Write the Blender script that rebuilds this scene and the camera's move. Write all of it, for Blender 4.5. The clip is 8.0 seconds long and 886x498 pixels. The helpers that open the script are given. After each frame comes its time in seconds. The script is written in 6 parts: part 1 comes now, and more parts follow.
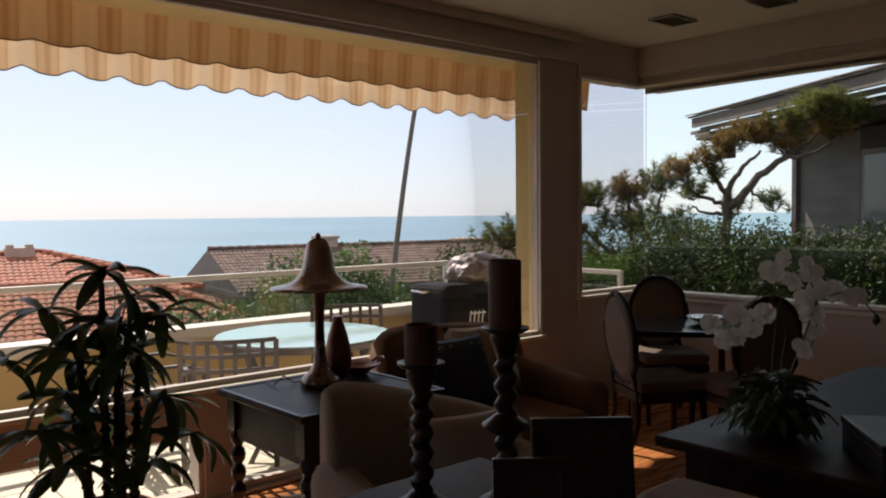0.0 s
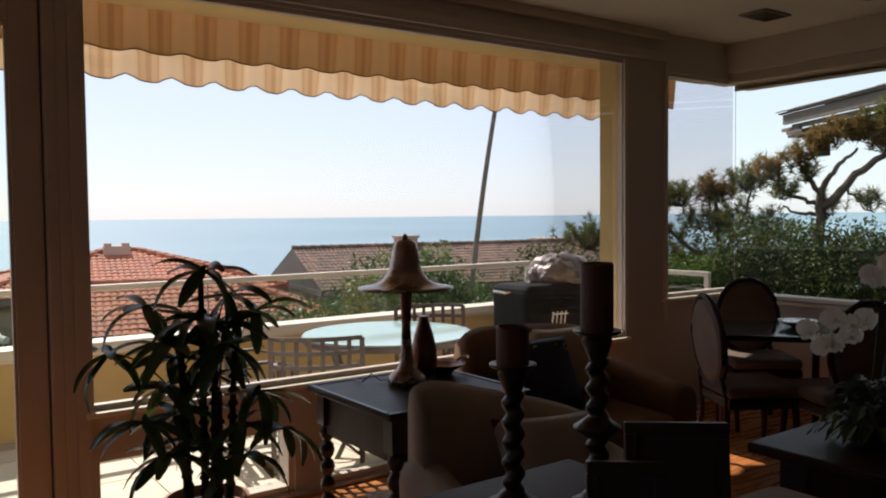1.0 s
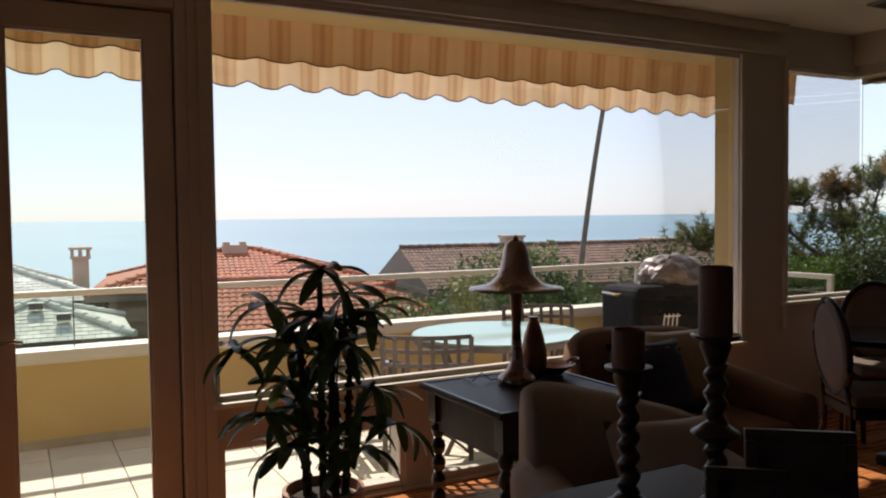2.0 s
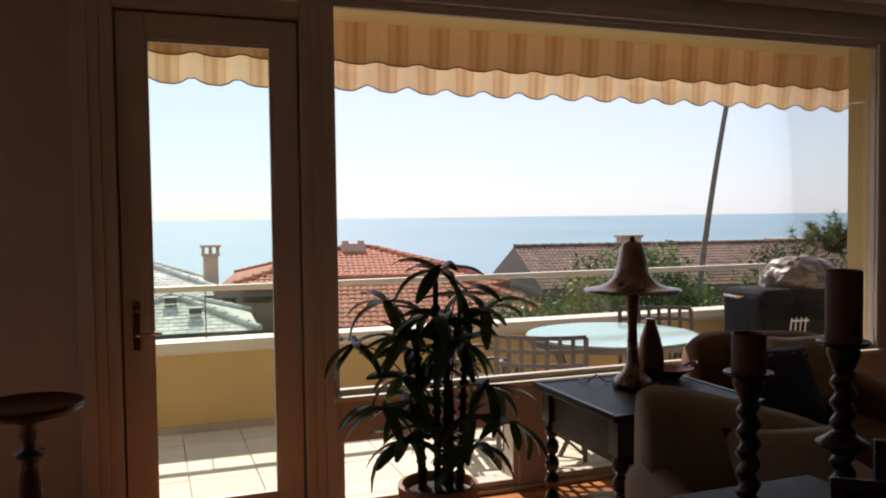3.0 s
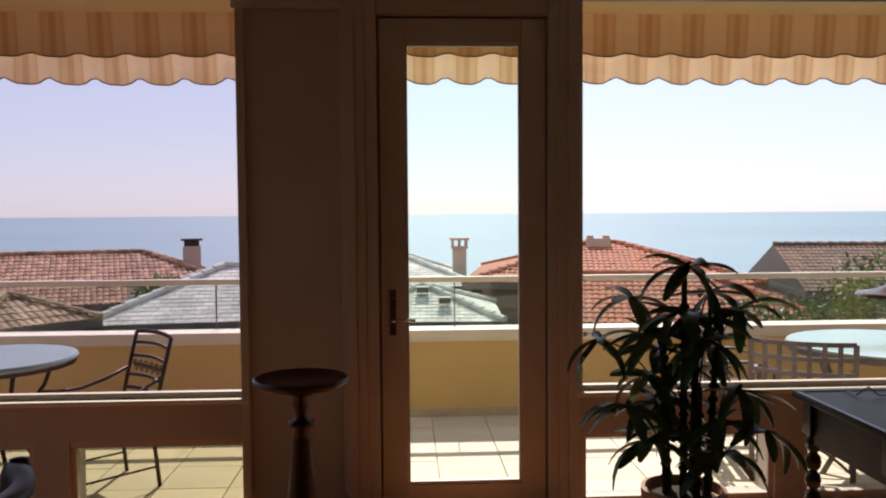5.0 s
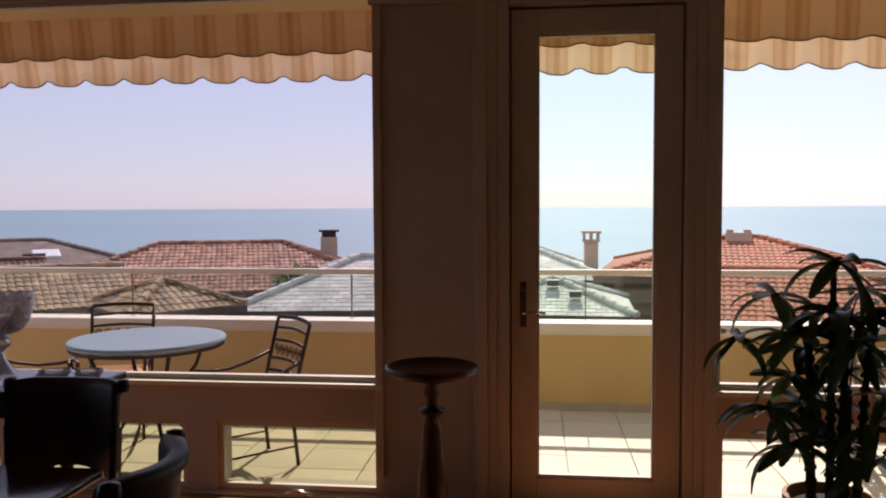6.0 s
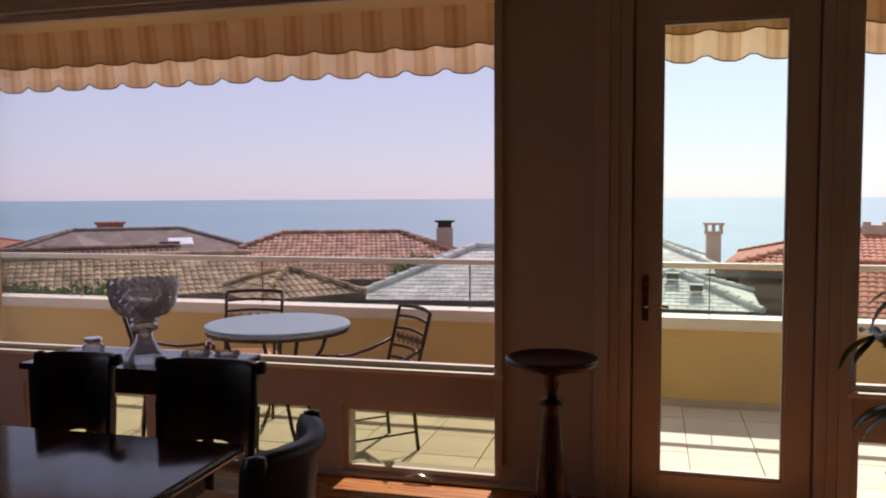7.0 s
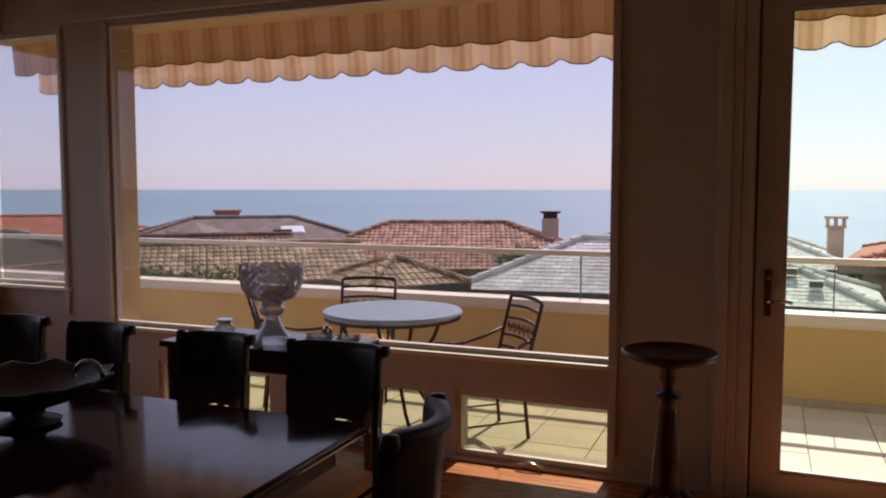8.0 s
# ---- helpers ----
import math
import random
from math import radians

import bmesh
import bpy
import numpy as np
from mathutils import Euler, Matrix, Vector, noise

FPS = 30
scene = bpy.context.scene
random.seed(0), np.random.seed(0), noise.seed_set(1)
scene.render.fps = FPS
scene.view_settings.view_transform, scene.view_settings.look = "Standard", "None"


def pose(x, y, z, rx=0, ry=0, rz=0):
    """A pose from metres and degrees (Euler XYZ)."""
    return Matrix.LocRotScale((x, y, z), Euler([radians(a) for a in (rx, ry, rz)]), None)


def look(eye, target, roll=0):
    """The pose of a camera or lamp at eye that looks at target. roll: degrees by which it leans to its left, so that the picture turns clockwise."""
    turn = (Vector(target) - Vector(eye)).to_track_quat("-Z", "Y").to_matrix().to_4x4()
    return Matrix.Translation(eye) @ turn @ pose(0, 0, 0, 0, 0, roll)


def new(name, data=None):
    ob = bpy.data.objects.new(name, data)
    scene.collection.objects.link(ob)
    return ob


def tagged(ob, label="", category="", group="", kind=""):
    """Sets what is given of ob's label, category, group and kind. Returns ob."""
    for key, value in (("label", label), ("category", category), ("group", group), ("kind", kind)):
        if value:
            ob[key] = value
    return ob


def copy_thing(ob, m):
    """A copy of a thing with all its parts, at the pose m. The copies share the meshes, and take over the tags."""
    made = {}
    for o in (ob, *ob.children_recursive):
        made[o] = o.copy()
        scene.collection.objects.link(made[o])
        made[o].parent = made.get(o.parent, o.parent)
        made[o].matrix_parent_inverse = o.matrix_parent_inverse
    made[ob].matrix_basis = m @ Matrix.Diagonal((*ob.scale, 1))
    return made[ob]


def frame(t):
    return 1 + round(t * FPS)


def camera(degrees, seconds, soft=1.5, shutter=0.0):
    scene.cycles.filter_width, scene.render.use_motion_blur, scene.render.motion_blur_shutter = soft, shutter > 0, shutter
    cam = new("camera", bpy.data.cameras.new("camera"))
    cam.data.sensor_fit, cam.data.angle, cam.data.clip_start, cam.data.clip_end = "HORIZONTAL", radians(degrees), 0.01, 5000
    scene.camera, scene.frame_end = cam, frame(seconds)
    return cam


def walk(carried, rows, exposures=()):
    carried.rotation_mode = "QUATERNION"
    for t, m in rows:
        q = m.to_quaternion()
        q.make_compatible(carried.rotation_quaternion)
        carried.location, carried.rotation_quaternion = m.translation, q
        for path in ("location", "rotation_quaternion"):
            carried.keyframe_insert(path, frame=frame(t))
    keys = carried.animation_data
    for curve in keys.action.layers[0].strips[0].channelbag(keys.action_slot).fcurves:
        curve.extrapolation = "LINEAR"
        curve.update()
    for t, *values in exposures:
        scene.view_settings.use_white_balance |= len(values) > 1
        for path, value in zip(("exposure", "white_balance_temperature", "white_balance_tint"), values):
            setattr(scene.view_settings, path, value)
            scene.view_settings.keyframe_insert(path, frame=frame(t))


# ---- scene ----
# ---- camera ----
cam = camera(57.7, 8.0, soft=2.0)
PATH = [
    (0.0, (-0.030, -0.230, 1.487), (1.288, 1.272, 1.401), -0.60),
    (0.5, (-0.050, -0.235, 1.489), (1.198, 1.326, 1.405), -0.60),
    (1.0, (-0.070, -0.232, 1.495), (1.095, 1.392, 1.410), -0.60),
    (1.5, (-0.093, -0.236, 1.500), (0.966, 1.458, 1.415), -0.70),
    (3.0, (-0.126, -0.282, 1.509), (0.558, 1.595, 1.427), -0.70),
    (3.5, (-0.121, -0.274, 1.510), (0.419, 1.650, 1.427), -0.90),
    (4.0, (-0.119, -0.285, 1.510), (0.276, 1.674, 1.427), -0.80),
    (4.5, (-0.128, -0.294, 1.510), (0.121, 1.689, 1.426), -0.60),
    (6.0, (-0.134, -0.309, 1.505), (-0.362, 1.675, 1.399), -0.30),
    (6.5, (-0.126, -0.328, 1.508), (-0.507, 1.632, 1.390), -0.30),
    (7.0, (-0.158, -0.354, 1.512), (-0.664, 1.576, 1.384), -0.30),
    (7.5, (-0.168, -0.387, 1.513), (-0.804, 1.503, 1.375), -0.20),
    (8.0, (-0.198, -0.426, 1.514), (-0.947, 1.422, 1.363), 0.00),
]
walk(cam, [(t, look(eye, target, roll)) for t, eye, target, roll in PATH],
     exposures=[(0.0, 0.31, 6500, 12), (4.5, 0.40, 6550, 14), (8.0, 0.33, 6600, 17)])

# ---- world, sun, exposure ----
SUN_EL, SUN_AZ = 44.6, 2.0          # degrees; azimuth from +y towards +x
world = bpy.data.worlds.new("world")
scene.world = world
world.use_nodes = True
wn = world.node_tree.nodes
sky = wn.new("ShaderNodeTexSky")
sky.sky_type = "NISHITA"
sky.sun_disc = False
sky.sun_elevation = radians(SUN_EL)
sky.sun_rotation = radians(SUN_AZ)
sky.altitude = 20
sky.air_density = 1.0
sky.dust_density = 0.5
sky.ozone_density = 1.6
haze = wn.new("ShaderNodeMix")          # even sea haze thins the blue of the sky
haze.data_type = "RGBA"
haze.inputs[0].default_value = 0.70
haze.inputs[7].default_value = (6.05, 6.85, 7.4, 1)
world.node_tree.links.new(sky.outputs[0], haze.inputs[6])
world.node_tree.links.new(haze.outputs[2], wn["Background"].inputs[0])
wn["Background"].inputs[1].default_value = 0.12
sun = new("sun", bpy.data.lights.new("sun", "SUN"))
sun.data.energy, sun.data.angle, sun.data.color = 5.0, radians(0.6), (1.0, 0.93, 0.82)
sd = Vector((math.sin(radians(SUN_AZ)) * math.cos(radians(SUN_EL)), math.cos(radians(SUN_AZ)) * math.cos(radians(SUN_EL)), math.sin(radians(SUN_EL))))
sun.matrix_world = look(sd * 60, (0, 0, 0))

# ---- materials ----
def mat(name, col, rough=0.6, metal=0.0, var=0.12, scale=6.0, bump=0.1, fine=80.0, col2=None, spec=0.5, stretch=(1, 1, 1), translucent=0.0, rnd=0.0, coat=0.0):
    m = bpy.data.materials.new(name)
    m.use_nodes = True
    nt = m.node_tree
    N, L = nt.nodes, nt.links
    b = N["Principled BSDF"]
    tc = N.new("ShaderNodeTexCoord")
    mp = N.new("ShaderNodeMapping")
    mp.inputs["Scale"].default_value = stretch
    L.new(tc.outputs["Object"], mp.inputs[0])
    big = N.new("ShaderNodeTexNoise")
    big.inputs["Scale"].default_value = scale
    big.inputs["Detail"].default_value = 5
    L.new(mp.outputs[0], big.inputs["Vector"])
    small = N.new("ShaderNodeTexNoise")
    small.inputs["Scale"].default_value = fine
    small.inputs["Detail"].default_value = 3
    L.new(mp.outputs[0], small.inputs["Vector"])
    mix = N.new("ShaderNodeMix")
    mix.data_type = "RGBA"
    lo = [max(c * (1 - var), 0) for c in col]
    hi = [min(c * (1 + var), 1) for c in col] if col2 is None else col2
    ramp = N.new("ShaderNodeMapRange")
    ramp.inputs[1].default_value, ramp.inputs[2].default_value = 0.3, 0.7
    addn = N.new("ShaderNodeMath")
    addn.operation = "MULTIPLY_ADD"
    addn.inputs[1].default_value = 0.3
    L.new(small.outputs[0], addn.inputs[0])
    sub = N.new("ShaderNodeMath")
    sub.operation = "SUBTRACT"
    sub.inputs[1].default_value = 0.15
    L.new(big.outputs[0], sub.inputs[0])
    L.new(sub.outputs[0], addn.inputs[2])
    L.new(addn.outputs[0], ramp.inputs[0])
    L.new(ramp.outputs[0], mix.inputs[0])
    mix.inputs[6].default_value = (*lo, 1)
    mix.inputs[7].default_value = (*hi, 1)
    out = mix.outputs[2]
    if rnd:
        oi = N.new("ShaderNodeObjectInfo")
        gi = N.new("ShaderNodeNewGeometry")
        s2 = N.new("ShaderNodeMath")
        s2.operation = "ADD"
        L.new(oi.outputs["Random"], s2.inputs[0])
        L.new(gi.outputs["Random Per Island"], s2.inputs[1])
        fr = N.new("ShaderNodeMath")
        fr.operation = "FRACT"
        L.new(s2.outputs[0], fr.inputs[0])
        mr = N.new("ShaderNodeMapRange")
        mr.inputs[3].default_value, mr.inputs[4].default_value = 1 - rnd, 1 + rnd
        L.new(fr.outputs[0], mr.inputs[0])
        hs = N.new("ShaderNodeHueSaturation")
        L.new(mr.outputs[0], hs.inputs["Value"])
        L.new(out, hs.inputs["Color"])
        out = hs.outputs[0]
    L.new(out, b.inputs["Base Color"])
    b.inputs["Metallic"].default_value = metal
    b.inputs["Specular IOR Level"].default_value = spec
    b.inputs["Coat Weight"].default_value = coat
    b.inputs["Coat Roughness"].default_value = 0.08
    rr = N.new("ShaderNodeMapRange")
    rr.inputs[3].default_value, rr.inputs[4].default_value = max(rough - 0.08, 0.02), min(rough + 0.08, 1)
    L.new(big.outputs[0], rr.inputs[0])
    L.new(rr.outputs[0], b.inputs["Roughness"])
    if bump:
        bp = N.new("ShaderNodeBump")
        bp.inputs["Strength"].default_value = bump
        bp.inputs["Distance"].default_value = 0.01
        L.new(small.outputs[0], bp.inputs["Height"])
        L.new(bp.outputs[0], b.inputs["Normal"])
    if translucent:
        tr = N.new("ShaderNodeBsdfTranslucent")
        L.new(out, tr.inputs[0])
        ms = N.new("ShaderNodeMixShader")
        ms.inputs[0].default_value = translucent
        L.new(b.outputs[0], ms.inputs[1])
        L.new(tr.outputs[0], ms.inputs[2])
        L.new(ms.outputs[0], N["Material Output"].inputs[0])
    return m


def glass_mat(name, tint=(0.97, 0.99, 0.98), gloss=0.08, rough=0.0):
    """A thin pane: mostly clear, with a mirror share that grows at glancing angles."""
    m = bpy.data.materials.new(name)
    m.use_nodes = True
    N, L = m.node_tree.nodes, m.node_tree.links
    N.remove(N["Principled BSDF"])
    t = N.new("ShaderNodeBsdfTransparent")
    t.inputs[0].default_value = (*tint, 1)
    g = N.new("ShaderNodeBsdfGlossy")
    g.inputs["Roughness"].default_value = rough
    lw = N.new("ShaderNodeFresnel")
    lw.inputs[0].default_value = 1.45
    mu = N.new("ShaderNodeMath")
    mu.operation = "MULTIPLY"
    mu.inputs[1].default_value = gloss / 0.04
    L.new(lw.outputs[0], mu.inputs[0])
    cl = N.new("ShaderNodeClamp")
    L.new(mu.outputs[0], cl.inputs[0])
    x = N.new("ShaderNodeMixShader")
    L.new(cl.outputs[0], x.inputs[0])
    L.new(t.outputs[0], x.inputs[1])
    L.new(g.outputs[0], x.inputs[2])
    L.new(x.outputs[0], N["Material Output"].inputs[0])
    return m


def striped_mat(name):
    """Awning cloth: cream with soft tan stripes every 27 cm, partly see-through to light."""
    m = mat(name, (0.66, 0.54, 0.38), 0.9, var=0.08, scale=3, bump=0.05, fine=300, translucent=0.45)
    N, L = m.node_tree.nodes, m.node_tree.links
    tc = N.new("ShaderNodeTexCoord")
    sp = N.new("ShaderNodeSeparateXYZ")
    L.new(tc.outputs["Object"], sp.inputs[0])
    mu = N.new("ShaderNodeMath")
    mu.operation = "MULTIPLY"
    mu.inputs[1].default_value = 2 * math.pi / 0.275
    L.new(sp.outputs[0], mu.inputs[0])
    si = N.new("ShaderNodeMath")
    si.operation = "COSINE"
    L.new(mu.outputs[0], si.inputs[0])
    cr = N.new("ShaderNodeValToRGB")
    e = cr.color_ramp.elements
    e[0].position, e[0].color = 0.0, (0.61, 0.45, 0.285, 1)
    e[1].position, e[1].color = 0.66, (0.55, 0.36, 0.195, 1)
    for pos, c in ((0.20, (0.64, 0.47, 0.29, 1)), (0.50, (0.60, 0.43, 0.25, 1)), (0.56, (0.46, 0.29, 0.145, 1)), (0.92, (0.57, 0.385, 0.215, 1)), (0.985, (0.46, 0.29, 0.15, 1))):
        k = e.new(pos)
        k.color = c
    mr = N.new("ShaderNodeMapRange")
    mr.inputs[1].default_value, mr.inputs[2].default_value = -1, 1
    L.new(si.outputs[0], mr.inputs[0])
    L.new(mr.outputs[0], cr.inputs[0])
    L.new(cr.outputs[0], N["Principled BSDF"].inputs["Base Color"])
    for n in N:
        if n.bl_idname == "ShaderNodeBsdfTranslucent":
            L.new(cr.outputs[0], n.inputs[0])
    return m


def sea_mat():
    m = mat("sea_water", (0.195, 0.295, 0.345), 0.60, spec=0.12, var=0.10, scale=0.004, bump=0, fine=0.05)
    N, L = m.node_tree.nodes, m.node_tree.links
    tc = N.new("ShaderNodeTexCoord")
    mp = N.new("ShaderNodeMapping")
    mp.inputs["Scale"].default_value = (0.08, 0.35, 1)
    L.new(tc.outputs["Object"], mp.inputs[0])
    nz = N.new("ShaderNodeTexNoise")
    nz.inputs["Scale"].default_value = 1.0
    nz.inputs["Detail"].default_value = 6
    L.new(mp.outputs[0], nz.inputs["Vector"])
    bp = N.new("ShaderNodeBump")
    bp.inputs["Strength"].default_value = 0.5
    bp.inputs["Distance"].default_value = 0.6
    L.new(nz.outputs[0], bp.inputs["Height"])
    L.new(bp.outputs[0], N["Principled BSDF"].inputs["Normal"])
    return m


M = {}
M["wall"] = mat("wall_paint", (0.515, 0.455, 0.40), 0.75, var=0.05, scale=2, bump=0.06, fine=160)
M["trim"] = mat("painted_trim", (0.58, 0.50, 0.425), 0.45, var=0.06, scale=3, bump=0.03, fine=120)
M["ceil"] = mat("ceiling_paint", (0.58, 0.49, 0.39), 0.85, var=0.04, scale=2, bump=0.05, fine=140)
M["floor"] = mat("oak_floor", (0.43, 0.16, 0.052), 0.28, var=0.3, scale=3, bump=0.05, fine=40, stretch=(1, 8, 1), rnd=0.2)
M["gap"] = mat("dark_joint", (0.05, 0.04, 0.03), 0.9)
M["stucco"] = mat("ochre_stucco", (0.66, 0.47, 0.20), 0.9, var=0.08, scale=1.5, bump=0.35, fine=90)
M["cap"] = mat("cream_cap", (0.74, 0.68, 0.56), 0.55, var=0.07, scale=3, bump=0.05)
M["tile"] = mat("terrace_tile", (0.66, 0.57, 0.44), 0.7, var=0.12, scale=3, bump=0.15, fine=60, rnd=0.06)
M["grout"] = mat("terrace_grout", (0.46, 0.40, 0.31), 0.9)
M["glass"] = glass_mat("window_glass", (0.985, 0.99, 0.985), 0.010)
M["film"] = glass_mat("tinted_window_glass", (0.80, 0.76, 0.83), 0.012)
M["film_light"] = glass_mat("lightly_tinted_glass", (0.955, 0.94, 0.965), 0.012)
M["film_low"] = glass_mat("sun_tinted_glass", (0.66, 0.66, 0.57), 0.012)
M["door_glass"] = glass_mat("door_glass", (0.91, 0.93, 0.93), 0.010)
M["seat_cloth"] = mat("dull_brown_seat_cloth", (0.13, 0.085, 0.06), 0.9, var=0.15, scale=8, bump=0.2, fine=200)
M["guard"] = glass_mat("guard_glass", (0.90, 0.93, 0.90), 0.03)
M["awning"] = striped_mat("awning_cloth")
M["piping"] = mat("awning_piping", (0.20, 0.135, 0.08), 0.8)
M["sea"] = sea_mat()
M["soil"] = mat("hillside_soil", (0.16, 0.14, 0.08), 0.95, var=0.4, scale=0.3, bump=0.5, fine=6, col2=(0.09, 0.12, 0.05))
M["black_wood"] = mat("black_wood", (0.022, 0.014, 0.010), 0.32, var=0.4, scale=5, bump=0.05, fine=60, stretch=(1, 1, 6))
M["dark_wood"] = mat("dark_walnut", (0.032, 0.015, 0.010), 0.42, var=0.4, scale=4, bump=0.06, fine=60, stretch=(1, 6, 1), spec=0.15)
M["gloss_wood"] = mat("polished_mahogany", (0.036, 0.013, 0.009), 0.10, var=0.4, scale=3, bump=0.0, fine=50, stretch=(6, 1, 1), spec=0.45)
M["red_wood"] = mat("cherry_wood", (0.045, 0.016, 0.011), 0.34, var=0.3, scale=5, bump=0.04)
M["leather"] = mat("black_leather", (0.018, 0.014, 0.012), 0.45, var=0.3, scale=8, bump=0.15, fine=150)
M["cream"] = mat("cream_linen", (0.36, 0.30, 0.24), 0.95, var=0.08, scale=5, bump=0.3, fine=220)
M["tan"] = mat("tan_velvet", (0.17, 0.085, 0.038), 0.9, var=0.15, scale=6, bump=0.25, fine=200)
M["blue_cloth"] = mat("dark_blue_cloth", (0.030, 0.034, 0.05), 0.9, var=0.3, scale=8, bump=0.3, fine=200)
M["beige"] = mat("beige_cushion", (0.42, 0.33, 0.23), 0.9, var=0.1, scale=6, bump=0.3, fine=200)
M["orange_cloth"] = mat("orange_cushion", (0.62, 0.33, 0.12), 0.85, var=0.1, scale=6, bump=0.2, fine=180)
M["iron"] = mat("wrought_iron", (0.055, 0.038, 0.030), 0.5, metal=0.5, var=0.3, scale=20, bump=0.2)
M["grey_metal"] = mat("brown_aluminium", (0.16, 0.14, 0.125), 0.5, metal=0.3, var=0.15, scale=20, bump=0.1)
M["slate_top"] = mat("blue_grey_stone_top", (0.21, 0.29, 0.32), 0.35, var=0.12, scale=8, bump=0.05)
M["table_glass"] = mat("frosted_aqua_glass", (0.42, 0.62, 0.60), 0.06, var=0.03, scale=2, bump=0, spec=0.8)
M["bronze"] = mat("bronze_patina", (0.20, 0.10, 0.07), 0.33, metal=0.85, var=0.35, scale=14, bump=0.08)
M["bronze2"] = mat("silvered_bronze", (0.30, 0.22, 0.19), 0.28, metal=0.9, var=0.35, scale=10, bump=0.05)
M["wax"] = mat("brown_candle_wax", (0.10, 0.038, 0.020), 0.55, var=0.15, scale=10, bump=0.05)
M["nickel"] = mat("brushed_nickel", (0.62, 0.58, 0.52), 0.25, metal=1.0, var=0.05, bump=0.02)
M["leaf"] = mat("palm_leaf", (0.040, 0.080, 0.024), 0.36, var=0.4, scale=9, bump=0.1, fine=60, translucent=0.28, rnd=0.25)
M["stem"] = mat("palm_stem", (0.035, 0.030, 0.018), 0.9, var=0.4, scale=30, bump=0.6, fine=120)
M["pot"] = mat("terracotta_pot", (0.32, 0.16, 0.09), 0.7, var=0.15, scale=8, bump=0.15)
M["earth"] = mat("potting_soil", (0.03, 0.02, 0.014), 1.0, bump=0.6)
M["petal"] = mat("white_petal", (0.84, 0.80, 0.72), 0.6, var=0.06, scale=20, bump=0.05, translucent=0.4)
M["orchid_leaf"] = mat("orchid_leaf", (0.07, 0.10, 0.05), 0.4, var=0.3, scale=15, translucent=0.1)
M["hedge"] = mat("hedge_leaf", (0.060, 0.085, 0.018), 0.6, var=0.4, scale=2, bump=0, translucent=0.2, rnd=0.45)
M["red_bloom"] = mat("red_blossom", (0.42, 0.06, 0.05), 0.6, var=0.4, scale=3, bump=0, translucent=0.3, rnd=0.4)
M["bush"] = mat("shrub_leaf", (0.10, 0.15, 0.045), 0.5, var=0.4, scale=2, bump=0, translucent=0.35, rnd=0.45)
# near-black green: the shade deep inside a hedge, put into the colour
M["hedge_inside"] = mat("hedge_core_shade", (0.030, 0.042, 0.016), 0.9, var=0.5, scale=8, bump=1.0, fine=25)
M["needle"] = mat("pine_needle", (0.10, 0.125, 0.03), 0.6, var=0.4, scale=1.2, bump=0, col2=(0.17, 0.17, 0.045), translucent=0.6, rnd=0.4)
M["rust_needle"] = mat("rusty_pine_needle", (0.15, 0.12, 0.04), 0.6, var=0.4, scale=1.6, bump=0, col2=(0.27, 0.165, 0.05), translucent=0.6, rnd=0.4)
M["fresh_leaf"] = mat("fresh_hedge_leaf", (0.12, 0.21, 0.032), 0.55, var=0.35, scale=2, bump=0, translucent=0.35, rnd=0.4)
M["bark"] = mat("bark", (0.11, 0.08, 0.06), 0.95, var=0.4, scale=12, bump=0.8, fine=40)
M["palm_bark"] = mat("palm_bark", (0.17, 0.14, 0.11), 0.95, var=0.3, scale=5, bump=0.8, fine=14, stretch=(1, 1, 4))
M["red_tile"] = mat("red_clay_tile", (0.37, 0.125, 0.06), 0.8, var=0.2, scale=1.2, bump=0.2, fine=18, rnd=0.12)
M["mixed_tile"] = mat("weathered_clay_tile", (0.38, 0.165, 0.10), 0.8, var=0.5, scale=3.2, bump=0.25, fine=16, col2=(0.48, 0.27, 0.165), rnd=0.3)
M["tan_tile"] = mat("tan_clay_tile", (0.38, 0.235, 0.13), 0.8, var=0.45, scale=2.5, bump=0.3, fine=16, col2=(0.50, 0.35, 0.21), rnd=0.25)
M["brown_tile"] = mat("brown_roof_tile", (0.14, 0.085, 0.058), 0.85, var=0.35, scale=2.2, bump=0.25, fine=16, col2=(0.215, 0.125, 0.08), rnd=0.2)
M["slate"] = mat("pale_grey_slate", (0.62, 0.61, 0.54), 0.85, spec=0.2, var=0.18, scale=1.8, bump=0.25, fine=14, rnd=0.14)
M["plain_grey"] = mat("grey_brown_shingle", (0.22, 0.17, 0.14), 0.85, var=0.25, scale=1.4, bump=0.25, fine=14, rnd=0.15)
M["house_wall"] = mat("beige_house_wall", (0.36, 0.27, 0.19), 0.9, var=0.12, scale=1, bump=0.2, fine=30)
M["house_dark"] = mat("brown_house_wall", (0.042, 0.032, 0.028), 0.9, var=0.2, scale=1, bump=0.2, fine=30)
M["house_grey"] = mat("weathered_wall_boards", (0.12, 0.10, 0.095), 0.9, var=0.3, scale=1.2, bump=0.3, fine=20, stretch=(1, 1, 4))
M["fascia"] = mat("grey_fascia", (0.15, 0.122, 0.105), 0.8, var=0.15, scale=3, bump=0.15, fine=40)
M["brick"] = mat("red_brick", (0.36, 0.17, 0.12), 0.9, var=0.3, scale=6, bump=0.4, fine=30, rnd=0.15)
M["chim"] = mat("pinkish_stucco", (0.48, 0.36, 0.28), 0.9, var=0.1, scale=2, bump=0.2, fine=30)
M["white"] = mat("white_paint", (0.78, 0.76, 0.72), 0.6, var=0.05)
M["pane_dark"] = mat("dark_house_pane", (0.03, 0.035, 0.04), 0.1, var=0.2, scale=1, bump=0)
